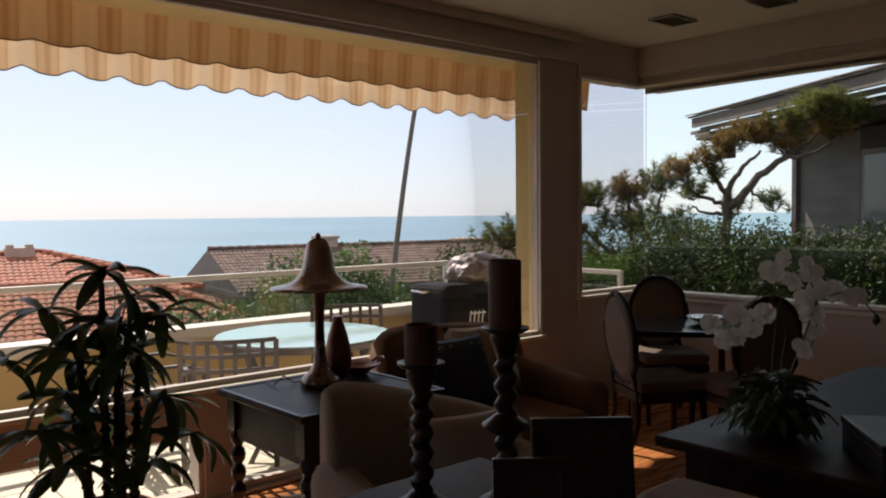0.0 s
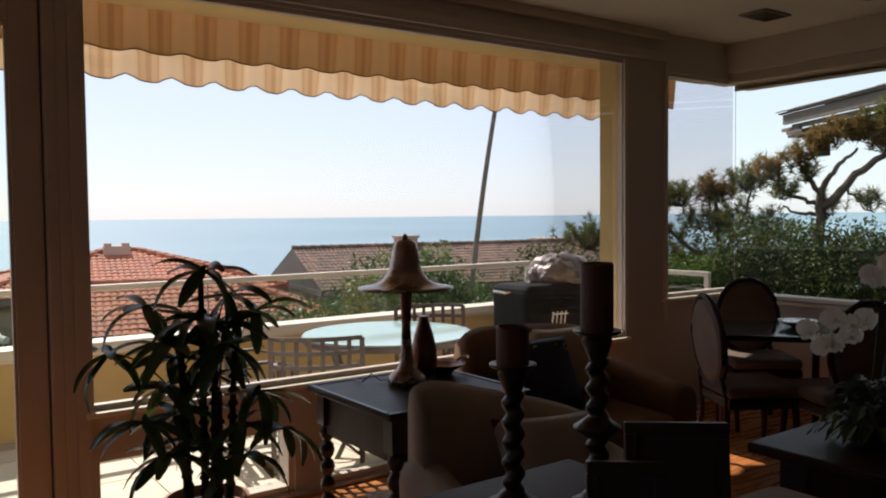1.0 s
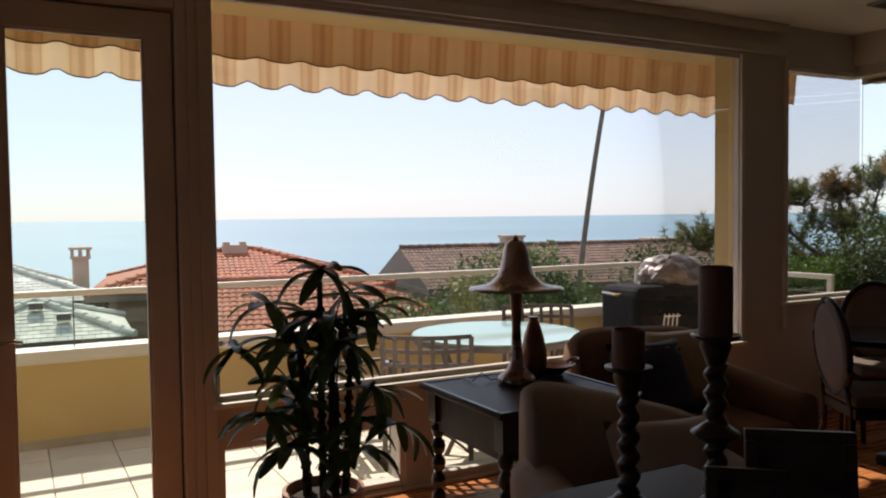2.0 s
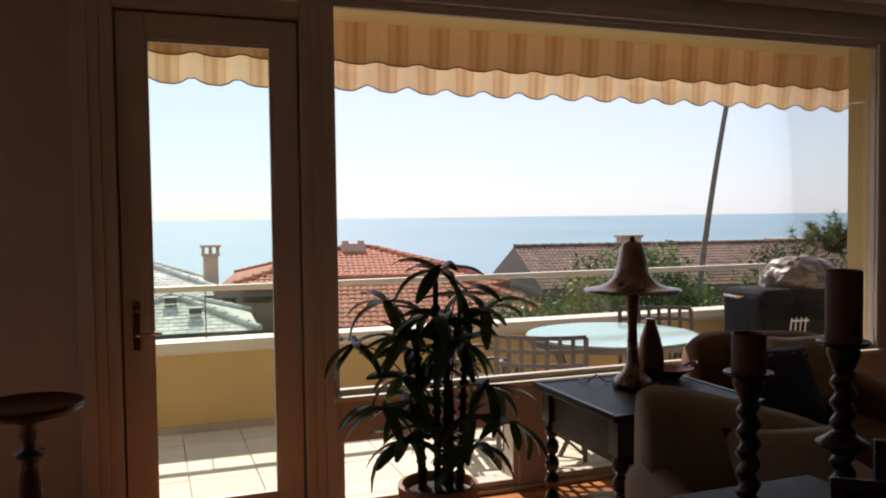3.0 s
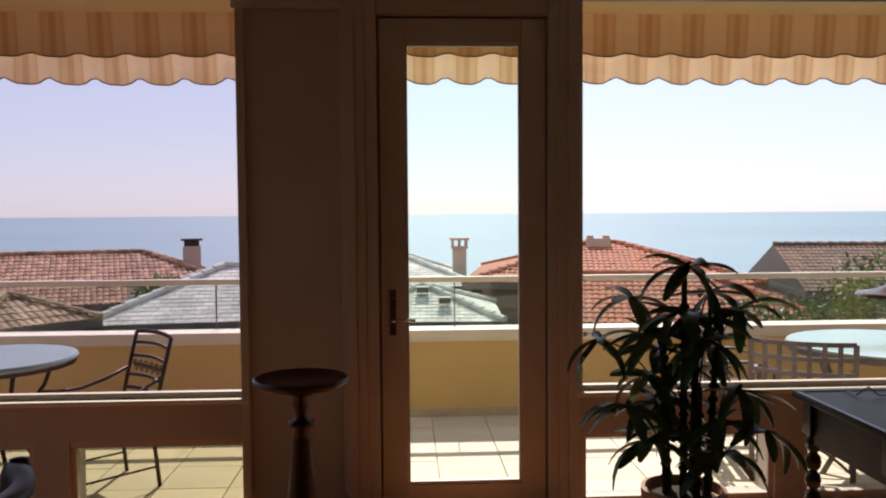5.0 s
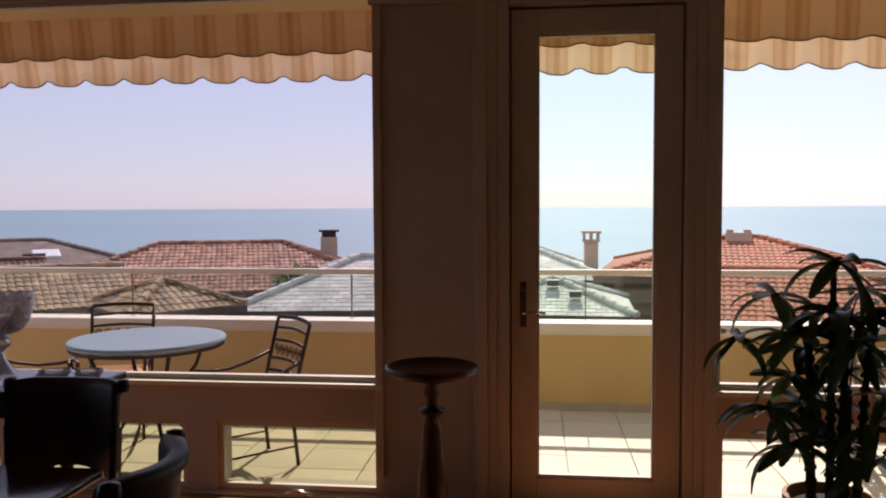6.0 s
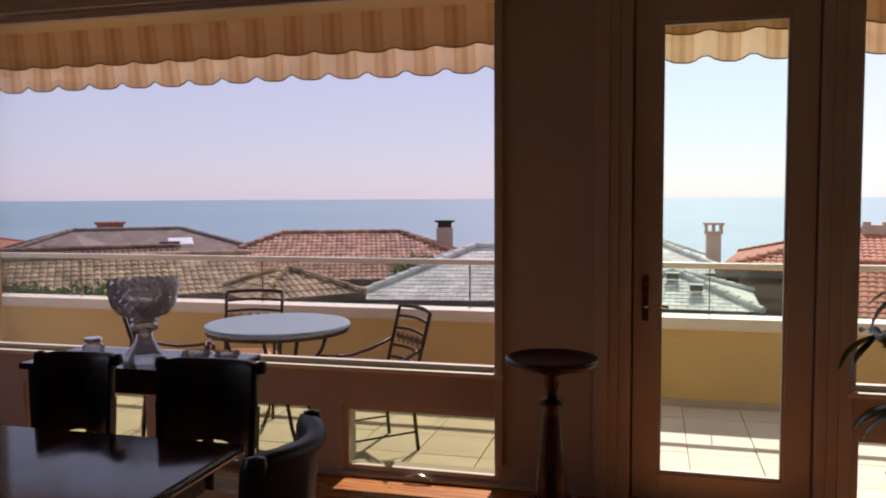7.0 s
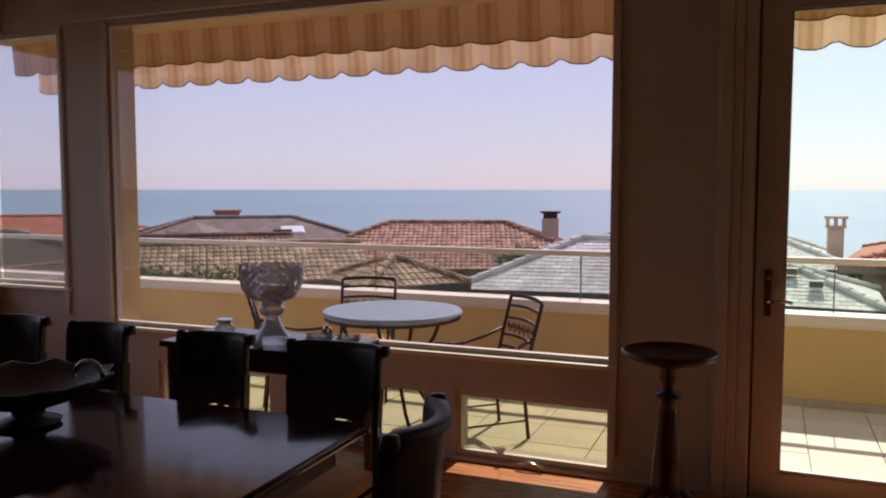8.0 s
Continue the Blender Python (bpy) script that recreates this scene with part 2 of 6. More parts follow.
M["cover_black"] = mat("black_vinyl_cover", (0.010, 0.010, 0.011), 0.85, spec=0.15, var=0.2, scale=6, bump=0.3, fine=12)
M["cover_silver"] = mat("silver_film_cover", (0.20, 0.165, 0.145), 0.5, metal=0.4, var=0.3, scale=8, bump=0.8, fine=14)
M["crystal"] = glass_mat("cut_crystal", (0.98, 0.98, 0.99), 0.16, 0.04)
_n, _l = M["crystal"].node_tree.nodes, M["crystal"].node_tree.links
_t = _n.new("ShaderNodeBsdfTranslucent")
_t.inputs[0].default_value = (0.85, 0.84, 0.86, 1)
_d = _n.new("ShaderNodeBsdfDiffuse")
_d.inputs[0].default_value = (0.8, 0.8, 0.82, 1)
_m, _x = _n.new("ShaderNodeMixShader"), _n.new("ShaderNodeMixShader")
_l.new(_t.outputs[0], _m.inputs[1])
_l.new(_d.outputs[0], _m.inputs[2])
_x.inputs[0].default_value = 0.22
_l.new(_n["Material Output"].inputs[0].links[0].from_socket, _x.inputs[1])
_l.new(_m.outputs[0], _x.inputs[2])
_l.new(_x.outputs[0], _n["Material Output"].inputs[0])
M["vent"] = mat("vent_grey", (0.30, 0.27, 0.23), 0.6, metal=0.2, var=0.1)
M["silver"] = mat("tarnished_silver", (0.45, 0.42, 0.40), 0.25, metal=1.0, var=0.3, scale=15)
M["photo"] = mat("photo_back_card", (0.05, 0.035, 0.03), 0.7, var=0.2)
M["skylight"] = mat("skylight_dome", (0.75, 0.75, 0.75), 0.3, var=0.05)

# ---- mesh helpers ----
def mesh_of(name, bm, material, smooth=False):
    me = bpy.data.meshes.new(name)
    bmesh.ops.recalc_face_normals(bm, faces=bm.faces)
    bm.to_mesh(me)
    bm.free()
    me.materials.append(material)
    if smooth:
        for p in me.polygons:
            p.use_smooth = True
    return me


def part(name, bm, material, parent=None, label="", smooth=False):
    """Links a bmesh as one mesh object, under a thing or a part."""
    ob = new(name, mesh_of(name, bm, material, smooth))
    ob.parent = parent
    return tagged(ob, label=label)


def piece(name, me, m, parent):
    ob = new(name, me)
    ob.parent = parent
    ob.matrix_local = m
    return ob


def thing(name, label, category, m=None, group="", kind=""):
    ob = new(name)
    ob.empty_display_size = 0.1
    if m is not None:
        ob.matrix_world = m
    return tagged(ob, label, category, group, kind)


def B():
    return bmesh.new()


def box(bm, x0, x1, y0, y1, z0, z1, bevel=0.0, m=None):
    t = Matrix.Translation(((x0 + x1) / 2, (y0 + y1) / 2, (z0 + z1) / 2)) @ Matrix.Diagonal((abs(x1 - x0), abs(y1 - y0), abs(z1 - z0), 1))
    r = bmesh.ops.create_cube(bm, size=1, matrix=t if m is None else m @ t)
    if bevel:
        ed = list({e for v in r["verts"] for e in v.link_edges})
        bmesh.ops.bevel(bm, geom=ed, offset=bevel, segments=2, profile=0.6, affect="EDGES")
    return bm


def ring(bm, pts):
    return [bm.verts.new(p) for p in pts]


def skin(bm, rings, closed=True, caps=True):
    for a, b in zip(rings, rings[1:]):
        n = len(a)
        for i in range(n if closed else n - 1):
            j = (i + 1) % n
            bm.faces.new((a[i], a[j], b[j], b[i]))
    if caps and closed:
        bm.faces.new(rings[0])
        bm.faces.new(rings[-1][::-1])
    return bm


def lathe(bm, prof, at=(0, 0, 0), seg=24, caps=True):
    """prof: (radius, height) pairs, turned about z."""
    rs = []
    for r, z in prof:
        rs.append(ring(bm, [(at[0] + max(r, 1e-4) * math.cos(2 * math.pi * i / seg), at[1] + max(r, 1e-4) * math.sin(2 * math.pi * i / seg), at[2] + z) for i in range(seg)]))
    return skin(bm, rs, caps=caps)


def tube(bm, pts, r, seg=8, r1=None):
    """A round bar along pts; r tapers to r1."""
    P = [Vector(p) for p in pts]
    rs = []
    up = Vector((0, 0, 1))
    for i, p in enumerate(P):
        d = (P[min(i + 1, len(P) - 1)] - P[max(i - 1, 0)]).normalized()
        a = d.cross(up if abs(d.z) < 0.95 else Vector((1, 0, 0))).normalized()
        b = d.cross(a)
        rad = r if r1 is None else r + (r1 - r) * i / max(len(P) - 1, 1)
        rs.append(ring(bm, [p + rad * (math.cos(2 * math.pi * k / seg) * a + math.sin(2 * math.pi * k / seg) * b) for k in range(seg)]))
    return skin(bm, rs)


def bar(bm, pts, w, t, side=(0, 0, 1)):
    """A flat bar along pts: width w across side, thickness t."""
    P = [Vector(p) for p in pts]
    rs = []
    s = Vector(side)
    for i, p in enumerate(P):
        d = (P[min(i + 1, len(P) - 1)] - P[max(i - 1, 0)]).normalized()
        a = (s - d * s.dot(d)).normalized()
        b = d.cross(a)
        rs.append(ring(bm, [p + a * w / 2 * sa + b * t / 2 * sb for sa, sb in ((1, 1), (1, -1), (-1, -1), (-1, 1))]))
    return skin(bm, rs)


def curve_pts(a, b, n, f):
    """n+1 points from a to b, each pushed by the vector f(u)."""
    a, b = Vector(a), Vector(b)
    return [a.lerp(b, i / n) + Vector(f(i / n)) for i in range(n + 1)]


def cushion(bm, w, d, h, m=None, nx=10, ny=10, pinch=0.35, sag=0.0):
    """A stuffed pillow, w by d, h thick in the middle."""
    m = m or Matrix()
    top, bot = [], []
    for j in range(ny + 1):
        rt, rb = [], []
        for i in range(nx + 1):
            u, v = 2 * i / nx - 1, 2 * j / ny - 1
            k = (max(0, 1 - abs(u) ** 2.6) * max(0, 1 - abs(v) ** 2.6)) ** pinch
            sx = 1 - 0.07 * (1 - v * v) * abs(u) ** 3
            sy = 1 - 0.07 * (1 - u * u) * abs(v) ** 3
            wob = 0.012 * noise.noise(Vector((u * 2.1 + w * 9, v * 2.1, h * 30)))
            rt.append(bm.verts.new(m @ Vector((u * w / 2 * sx, v * d / 2 * sy, h / 2 * k + wob - sag * (1 - u * u)))))
            edge = i in (0, nx) or j in (0, ny)
            rb.append(rt[-1] if edge else bm.verts.new(m @ Vector((u * w / 2 * sx, v * d / 2 * sy, -h / 2 * k + wob - sag * (1 - u * u)))))
        top.append(rt)
        bot.append(rb)
    for j in range(ny):
        for i in range(nx):
            bm.faces.new((top[j][i], top[j][i + 1], top[j + 1][i + 1], top[j + 1][i]))
            bm.faces.new((bot[j][i], bot[j + 1][i], bot[j + 1][i + 1], bot[j][i + 1]))
    return bm


def puff(bm, x0, x1, y0, y1, z0, z1, r=0.06, m=None, seg=4):
    """An upholstered block with fully rounded edges."""
    t = Matrix.Translation(((x0 + x1) / 2, (y0 + y1) / 2, (z0 + z1) / 2)) @ Matrix.Diagonal((x1 - x0, y1 - y0, z1 - z0, 1))
    q = bmesh.ops.create_cube(bm, size=1, matrix=t if m is None else m @ t)
    ed = list({e for v in q["verts"] for e in v.link_edges})
    bmesh.ops.bevel(bm, geom=ed, offset=r, segments=seg, profile=0.5, affect="EDGES")
    return bm

# ---- the house: walls, openings, ceiling ----
WI, WO = 3.68, 3.90            # inner and outer face of the window wall
SILL, HEAD, CEIL = 0.612, 2.585, 2.82
XW, XE, YS = -5.27, 5.66, -4.0  # inner faces of the side and back walls


def structure(name, bm, m, label=""):
    return tagged(part(name, bm, m, None, label), kind="structure", category=name.split("_")[0])


bm = B()
for x0, x1 in ((-0.918, -0.421), (4.351, 4.759), (-4.61, -4.237)):      # piers
    box(bm, x0, x1, WI, WO, -0.02, HEAD)
box(bm, -0.421, -0.261, WI + 0.004, WO, -0.02, HEAD)                     # door jambs
box(bm, 0.582, 0.738, WI + 0.004, WO, -0.02, HEAD)
for x0, x1 in ((-4.61, -0.421), (0.582, 4.759)):                        # over the openings
    box(bm, x0, x1, WI, WI + 0.07, HEAD, CEIL + 0.06)
    box(bm, x0, x1, WI + 0.07, WO, 2.62, CEIL + 0.06)
box(bm, -0.421, -0.261, WI, WO, HEAD, CEIL + 0.06)
box(bm, -0.261, 0.582, WI, WO, 2.74, CEIL + 0.06)
box(bm, -0.261, 0.582, WI + 0.01, WO, 2.475, 2.565)
for a, b, lows in ((-4.237, -0.918, [(-1.787, -0.918), (-2.83, -1.955), (-3.87, -2.995)]), (0.738, 4.351, [(0.748, 1.75), (1.90, 2.90), (3.06, 4.06)])):
    box(bm, a, b, WI, WO - 0.02, -0.02, 0.03)
    box(bm, a, b, WI, WO - 0.02, 0.40, SILL - 0.03)
    edges = sorted([a, b] + [e for l in lows for e in l])
    for e0, e1 in zip(edges, edges[1:]):
        if not any(abs(e0 - l[0]) < 1e-6 and abs(e1 - l[1]) < 1e-6 for l in lows) and e1 - e0 > 0.003:
            box(bm, e0, e1, WI, WO - 0.02, 0.03, 0.40)
box(bm, 4.759, XE + 0.16, WI, WO, -0.02, 0.83)                            # nook walls under the corner windows
box(bm, 4.759, XE + 0.16, WI, WO, 2.54, CEIL + 0.06)
box(bm, XW - 0.16, -4.61, WI, WO, -0.02, 0.815)
box(bm, XW - 0.16, -4.61, WI, WO, 2.57, CEIL + 0.06)
structure("wall_north", bm, M["wall"], "warm beige painted window wall with piers and header")

# outer skin in ochre stucco
bm = B()
for x0, x1 in ((-0.913, -0.426), (4.356, 4.753), (-4.604, -4.242)):
    box(bm, x0, x1, WO + 0.002, WO + 0.02, 0, 2.70)
for x in (4.351, -4.237):
    s = -1 if x > 0 else 1
    box(bm, x + s * 0.002, x + s * 0.012, WI + 0.072, WO + 0.02, SILL + 0.01, 2.615)
box(bm, XW, XE, WO + 0.002, WO + 0.02, 2.625, 2.70)
structure("trim_outer_stucco", bm, M["stucco"], "ochre stucco facing outside the window wall")

for name, x, s, z0, z1 in (("wall_east", XE, 1, 0.83, 2.49), ("wall_west", XW, -1, 0.815, 2.54)):
    bm = B()
    a, b = sorted((x, x + s * 0.16))
    box(bm, a, b, 0.5, WI, -0.02, z0)
    box(bm, a, b, 0.5, WI, z1, CEIL + 0.06)
    box(bm, a, b, YS - 0.16, 0.5, -0.02, CEIL + 0.06)
    structure(name, bm, M["wall"], "beige side wall with a wide corner window")
bm = B()
box(bm, XW, XE, YS - 0.16, YS, -0.02, CEIL + 0.06)
structure("wall_south", bm, M["wall"], "plain beige wall at the back of the room")

bm = B()
box(bm, XW, XE, YS, WI, CEIL, CEIL + 0.06)
structure("ceiling", bm, M["ceil"], "smooth pale painted ceiling")
bm = B()
box(bm, XW - 0.3, XE + 0.45, YS - 0.3, 4.60, 2.90, 3.02)
# unseen east overhang, added to keep sky light out of the side window
box(bm, XE + 0.451, XE + 1.7, YS - 0.3, 3.4, 2.90, 3.02)
structure("roof_slab", bm, M["fascia"], "flat roof deck over the room, with an unseen added overhang to the east")
bm = B()
box(bm, XW - 0.9, XE + 0.75, WO + 0.02, 4.56, 2.70, 2.76)
box(bm, XW - 0.9, XE + 0.75, 4.50, 4.56, 2.76, 2.99)
structure("soffit", bm, M["stucco"], "ochre soffit under the roof overhang")
for x in (-3.2, -1.9, 1.5, 2.6, 3.7):
    bm = B()
    lathe(bm, [(0.055, 0.012), (0.06, 0.0), (0.045, -0.008), (0.03, 0.002)], (x, 4.16, 2.692), 20)
    tagged(part("soffit_vent", bm, M["cap"], None, "small round cream vent set in the ochre soffit"), category="vent", group="soffit vents")

# bulkheads over the two corner bays, stepped like the mouldings
for side, x0, x1, zb in (("east", 5.317, XE, 2.49), ("west", XW, -4.986, 2.54)):
    bm = B()
    sgn = 1 if side == "east" else -1
    inner = x0 if sgn > 0 else x1
    for k, (o, z0, z1) in enumerate(((0.19, zb + 0.10, CEIL), (0.24, zb + 0.04, zb + 0.10), (0.21, zb + 0.02, zb + 0.04), (0.29, zb - 0.03, zb + 0.02))):
        e = XE - 0.32 + o if sgn > 0 else XW + 0.32 - o
        a, b = sorted((e, XE - 0.002 if sgn > 0 else XW + 0.002))
        box(bm, a, b, -1.5, WI - 0.002, z0, z1)
    structure("trim_bulkhead_" + side, bm, M["ceil"], "stepped painted bulkhead over the corner window")
bm = B()
for z0, z1, o in ((HEAD + 0.02, HEAD + 0.05, 0.03), (HEAD + 0.05, HEAD + 0.09, 0.02), (CEIL - 0.06, CEIL - 0.002, 0.05)):
    for x0, x1 in ((-4.61, -0.96), (0.748, 4.759)):
        box(bm, x0, x1, WI - o, WI - 0.002, z0, z1, 0.004)
structure("trim_header", bm, M["trim"], "moulding along the window header")

# windows: frames, sills, panes
def window(name, x0, x1, z0, z1, label, sill=True, w=0.045, pane="glass", open_end=0):
    win = thing(name, label, "window", kind="structure")
    for nm, a, b, c, d in (("window_frame", x0, x1, z1 - w * 0.6, z1), ("window_frame", x0, x1, z0, z0 + w * 0.5), ("window_frame", x0, x0 + w * 0.5, z0 + w * 0.5, z1 - w * 0.6), ("window_frame", x1 - w * 0.5, x1, z0 + w * 0.5, z1 - w * 0.6)):
        if (open_end < 0 and b < x0 + w) or (open_end > 0 and a > x1 - w):
            continue
        bm = B()
        box(bm, a, b, WI + 0.015, WI + 0.06, c, d, 0.004)
        part(nm, bm, M["trim"], win)
    bm = B()
    box(bm, x0 + w * 0.45, x1 - w * 0.45, WI + 0.034, WI + 0.040, z0 + w * 0.4, z1 - w * 0.5)
    p = part("pane", bm, M[pane], win, "clear glass pane" if pane == "glass" else "faintly tinted pane")
    p.visible_shadow = False
    if sill:
        bm = B()
        box(bm, x0 - 0.02, x1 + 0.02, WI - 0.035, WI + 0.012, z0 - 0.032, z0 - 0.006, 0.006)
        part("window_sill", bm, M["cap"], win)
        bm = B()
        box(bm, x0, x1, WI + 0.062, WI + 0.105, z0 - 0.028, z0 + 0.002, 0.004)
        box(bm, x0, x1, WI + 0.106, WO + 0.03, z0 - 0.09, z0 - 0.06, 0.004)
        part("outer_sill", bm, M["cap"], win)
    return win


window("window_1", -4.237, -0.918, SILL, HEAD, "wide picture window with tinted glass facing the sea", pane="film")
window("window_2", 0.738, 4.351, SILL, HEAD, "wide fixed picture window facing the sea, painted frame", pane="film_light")
window("window_3", 4.759, XE + 0.03, 0.86, 2.54, "narrow fixed window meeting the side glass at the corner", pane="film_light", open_end=1)
window("window_4", XW - 0.03, -4.61, 0.845, 2.57, "narrow fixed window meeting the side glass at the corner", pane="film", open_end=-1)
k = 5
for x0, x1 in ((-1.787, -0.918), (-2.83, -1.955), (-3.87, -2.995), (0.748, 1.75), (1.90, 2.90), (3.06, 4.06)):
    w = window("window_%d" % k, x0, x1, 0.03, 0.40, "low awning window under the sill with a crank handle", sill=False, w=0.06, pane="film_low" if x1 < 0 else "glass")
    bm = B()
    box(bm, (x0 + x1) / 2 - 0.04, (x0 + x1) / 2 + 0.04, WI - 0.012, WI + 0.014, 0.005, 0.028, 0.004)
    c = part("crank_base", bm, M["nickel"], w)
    bm = B()
    tube(bm, [((x0 + x1) / 2 - 0.07, WI - 0.03, 0.030), ((x0 + x1) / 2, WI - 0.022, 0.042), ((x0 + x1) / 2 + 0.08, WI - 0.03, 0.022)], 0.008)
    part("crank_handle", bm, M["nickel"], c, smooth=True)
    k += 1
for x, s, nm, z0, z1 in ((XE, 1, "window_11", 0.85, 2.47), (XW, -1, "window_12", 0.835, 2.52)):
    win = thing(nm, "wide side window with glass running to the corner", "window", kind="structure")
    bm = B()
    a, b = sorted((x + s * 0.035, x + s * 0.041))
    box(bm, a, b, 0.52, WI + 0.034, z0, z1)
    p = part("pane", bm, M["glass" if s > 0 else "film"], win, "clear glass pane" if s > 0 else "faintly tinted pane")
    p.visible_shadow = False
    for z, dz in ((z0 - 0.035, 0.03), (z0 - 0.075, 0.03), (z1 - 0.004, 0.03)):
        bm = B()
        a, b = sorted((x - s * (0.05 if z == z0 - 0.035 else 0.03), x + s * 0.10))
        box(bm, a, b, 0.5, WI - 0.04, z, z + dz, 0.006)
        part("window_sill" if z < 1 else "window_frame", bm, M["cap"] if z < 1 else M["trim"], win)
    bm = B()
    tube(bm, [(x + s * 0.03, WI + 0.03, z0), (x + s * 0.03, WI + 0.03, z1)], 0.002, 6)
    part("corner_rod", bm, M["vent"], win)

# glazed door
door = thing("door_1", "tall single-pane glazed door, painted beige, closed", "door", kind="structure")
bm = B()
for x0, x1, z0, z1 in ((-0.251, -0.127, 0.01, 2.465), (0.452, 0.574, 0.01, 2.465), (-0.127, 0.452, 2.345, 2.465), (-0.127, 0.452, 0.01, 0.138)):
    box(bm, x0, x1, WI + 0.022, WI + 0.068, z0, z1, 0.004)
part("door_leaf", bm, M["trim"], door)
for x0, x1, z0, z1 in ((-0.127, -0.113, 0.138, 2.345), (0.439, 0.452, 0.138, 2.345), (-0.113, 0.439, 2.332, 2.345), (-0.113, 0.439, 0.138, 0.155)):
    bm = B()
    box(bm, x0, x1, WI + 0.03, WI + 0.06, z0, z1, 0.003)
    part("glazing_bead", bm, M["trim"], door)
bm = B()
box(bm, -0.119, 0.445, WI + 0.043, WI + 0.049, 0.145, 2.338)
p = part("pane", bm, M["door_glass"], door, "tall clear glass pane")
p.visible_shadow = False
bm = B()
box(bm, -0.209, -0.178, WI + 0.012, WI + 0.0215, 0.90, 1.13, 0.004)
hd = part("door_handle", bm, M["bronze"], door, "tall dark back plate with a lever")
bm = B()
tube(bm, [(-0.194, WI + 0.02, 0.975), (-0.194, WI - 0.035, 0.975), (-0.173, WI - 0.045, 0.978), (-0.121, WI - 0.045, 0.985), (-0.085, WI - 0.04, 0.978)], 0.009)
part("lever", bm, M["nickel"], hd, smooth=True)
bm = B()
lathe(bm, [(0.008, 0), (0.016, 0.01), (0.016, 0.02), (0.006, 0.028)], (-0.194, WI + 0.0, 1.08), 12)
part("thumb_turn", bm, M["bronze"], hd)
bm = B()
box(bm, 0.567, 0.582, WI + 0.069, WO - 0.01, 0, 2.474)
box(bm, -0.26, -0.243, WI + 0.069, WO - 0.01, 0, 2.474)
box(bm, -0.26, 0.582, WI + 0.0, WO - 0.01, -0.02, 0.008)
box(bm, -0.242, 0.566, WI + 0.069, WO - 0.01, 2.46, 2.474)
structure("trim_door_stop", bm, M["trim"], "door stop and threshold of the glazed door")
# casing of the door, transom
bm = B()
for x0, x1, o in ((-0.426, -0.37, 0.03), (-0.37, -0.323, 0.02), (-0.323, -0.264, 0.012)):
    box(bm, x0, x1, WI - o, WI + 0.0035, 0, 2.74, 0.005)
for x0, x1, o in ((0.585, 0.634, 0.012), (0.634, 0.681, 0.018), (0.681, 0.736, 0.026)):
    box(bm, x0, x1, WI - o, WI + 0.0035, 0, 2.74, 0.005)
box(bm, -0.261, 0.582, WI - 0.008, WI + 0.0095, 2.48, 2.56, 0.005)
structure("trim_door_casing", bm, M["trim"], "moulded painted casing round the glazed door")
bm = B()
box(bm, -0.256, 0.577, WI + 0.04, WI + 0.046, 2.565, 2.74)
p = structure("window_13", bm, M["glass"], "clear transom pane over the door")
p.visible_shadow = False
# corner beads and base of the pier
bm = B()
for x in (-0.920, -0.419):
    box(bm, x - 0.022, x + 0.022, WI - 0.02, WI - 0.002, 0.12, 2.50, 0.006)
box(bm, -0.96, -0.401, WI - 0.02, WI - 0.002, 2.50, 2.54, 0.006)
structure("trim_pier", bm, M["trim"], "moulded edge strips on the pier beside the door")
bm = B()
for x0, x1 in ((-4.61, -0.96), (-0.96, -0.432), (0.743, 5.655)):
    box(bm, x0, x1, WI - 0.018, WI - 0.002, 0.002, 0.022, 0.004)
structure("baseboard", bm, M["trim"], "painted baseboard along the window wall")
bm = B()
for x0, x1 in ((4.323, 4.351), (4.759, 4.787), (-4.264, -4.237), (-4.637, -4.61)):
    box(bm, x0 - 0.004, x1 + 0.004, WI - 0.022, WI - 0.002, 0.66, HEAD, 0.006)
structure("trim_window", bm, M["trim"], "moulded casings beside the picture windows")

# ceiling vents
for x, y, rot in ((4.89, 2.94, 0), (4.93, 2.26, 0)):
    v = thing("ceiling_vent", "grey square metal air vent set in the ceiling", "vent", pose(x, y, CEIL - 0.012), "ceiling vents")
    bm = B()
    for x0, x1, y0, y1 in ((-0.15, 0.15, -0.10, -0.085), (-0.15, 0.15, 0.085, 0.10), (-0.15, -0.135, -0.085, 0.085), (0.135, 0.15, -0.085, 0.085)):
        box(bm, x0, x1, y0, y1, -0.004, 0.011)
    part("frame", bm, M["vent"], v)
    for i in range(7):
        bm = B()
        box(bm, -0.135, 0.135, -0.011, 0.011, -0.001, 0.001, m=Matrix.Translation((0, -0.072 + i * 0.024, 0.002)) @ Euler((0.6, 0, 0)).to_matrix().to_4x4())
        part("slat", bm, M["vent"], v)

# floor
bm = B()
box(bm, XW - 0.15, XE + 0.15, YS - 0.15, WO - 0.002, -0.121, -0.0205)
floor = structure("floor", bm, M["gap"], "reddish oak plank floor")
bm = B()
rnd = random.Random(4)
y = WI - 13 * 0.115
yy = YS
while yy < y - 0.01:
    x = XW + rnd.uniform(-1.5, 0)
    while x < XE:
        l = rnd.uniform(1.2, 2.2)
        box(bm, max(x, XW) + 0.001, min(x + l, XE) - 0.001, yy + 0.001, min(yy + 0.115, y) - 0.001, -0.012, 0.0)
        x += l
    yy += 0.115
st = part("planks", bm, M["floor"], floor)
tagged(st, kind="stuff")

# ---- terrace ----
bm = B()
box(bm, -9, 6.6, WO + 0.001, 6.12, -0.30, -0.07)
terrace = structure("terrace_floor", bm, M["grout"], "pale square terrace tiles")

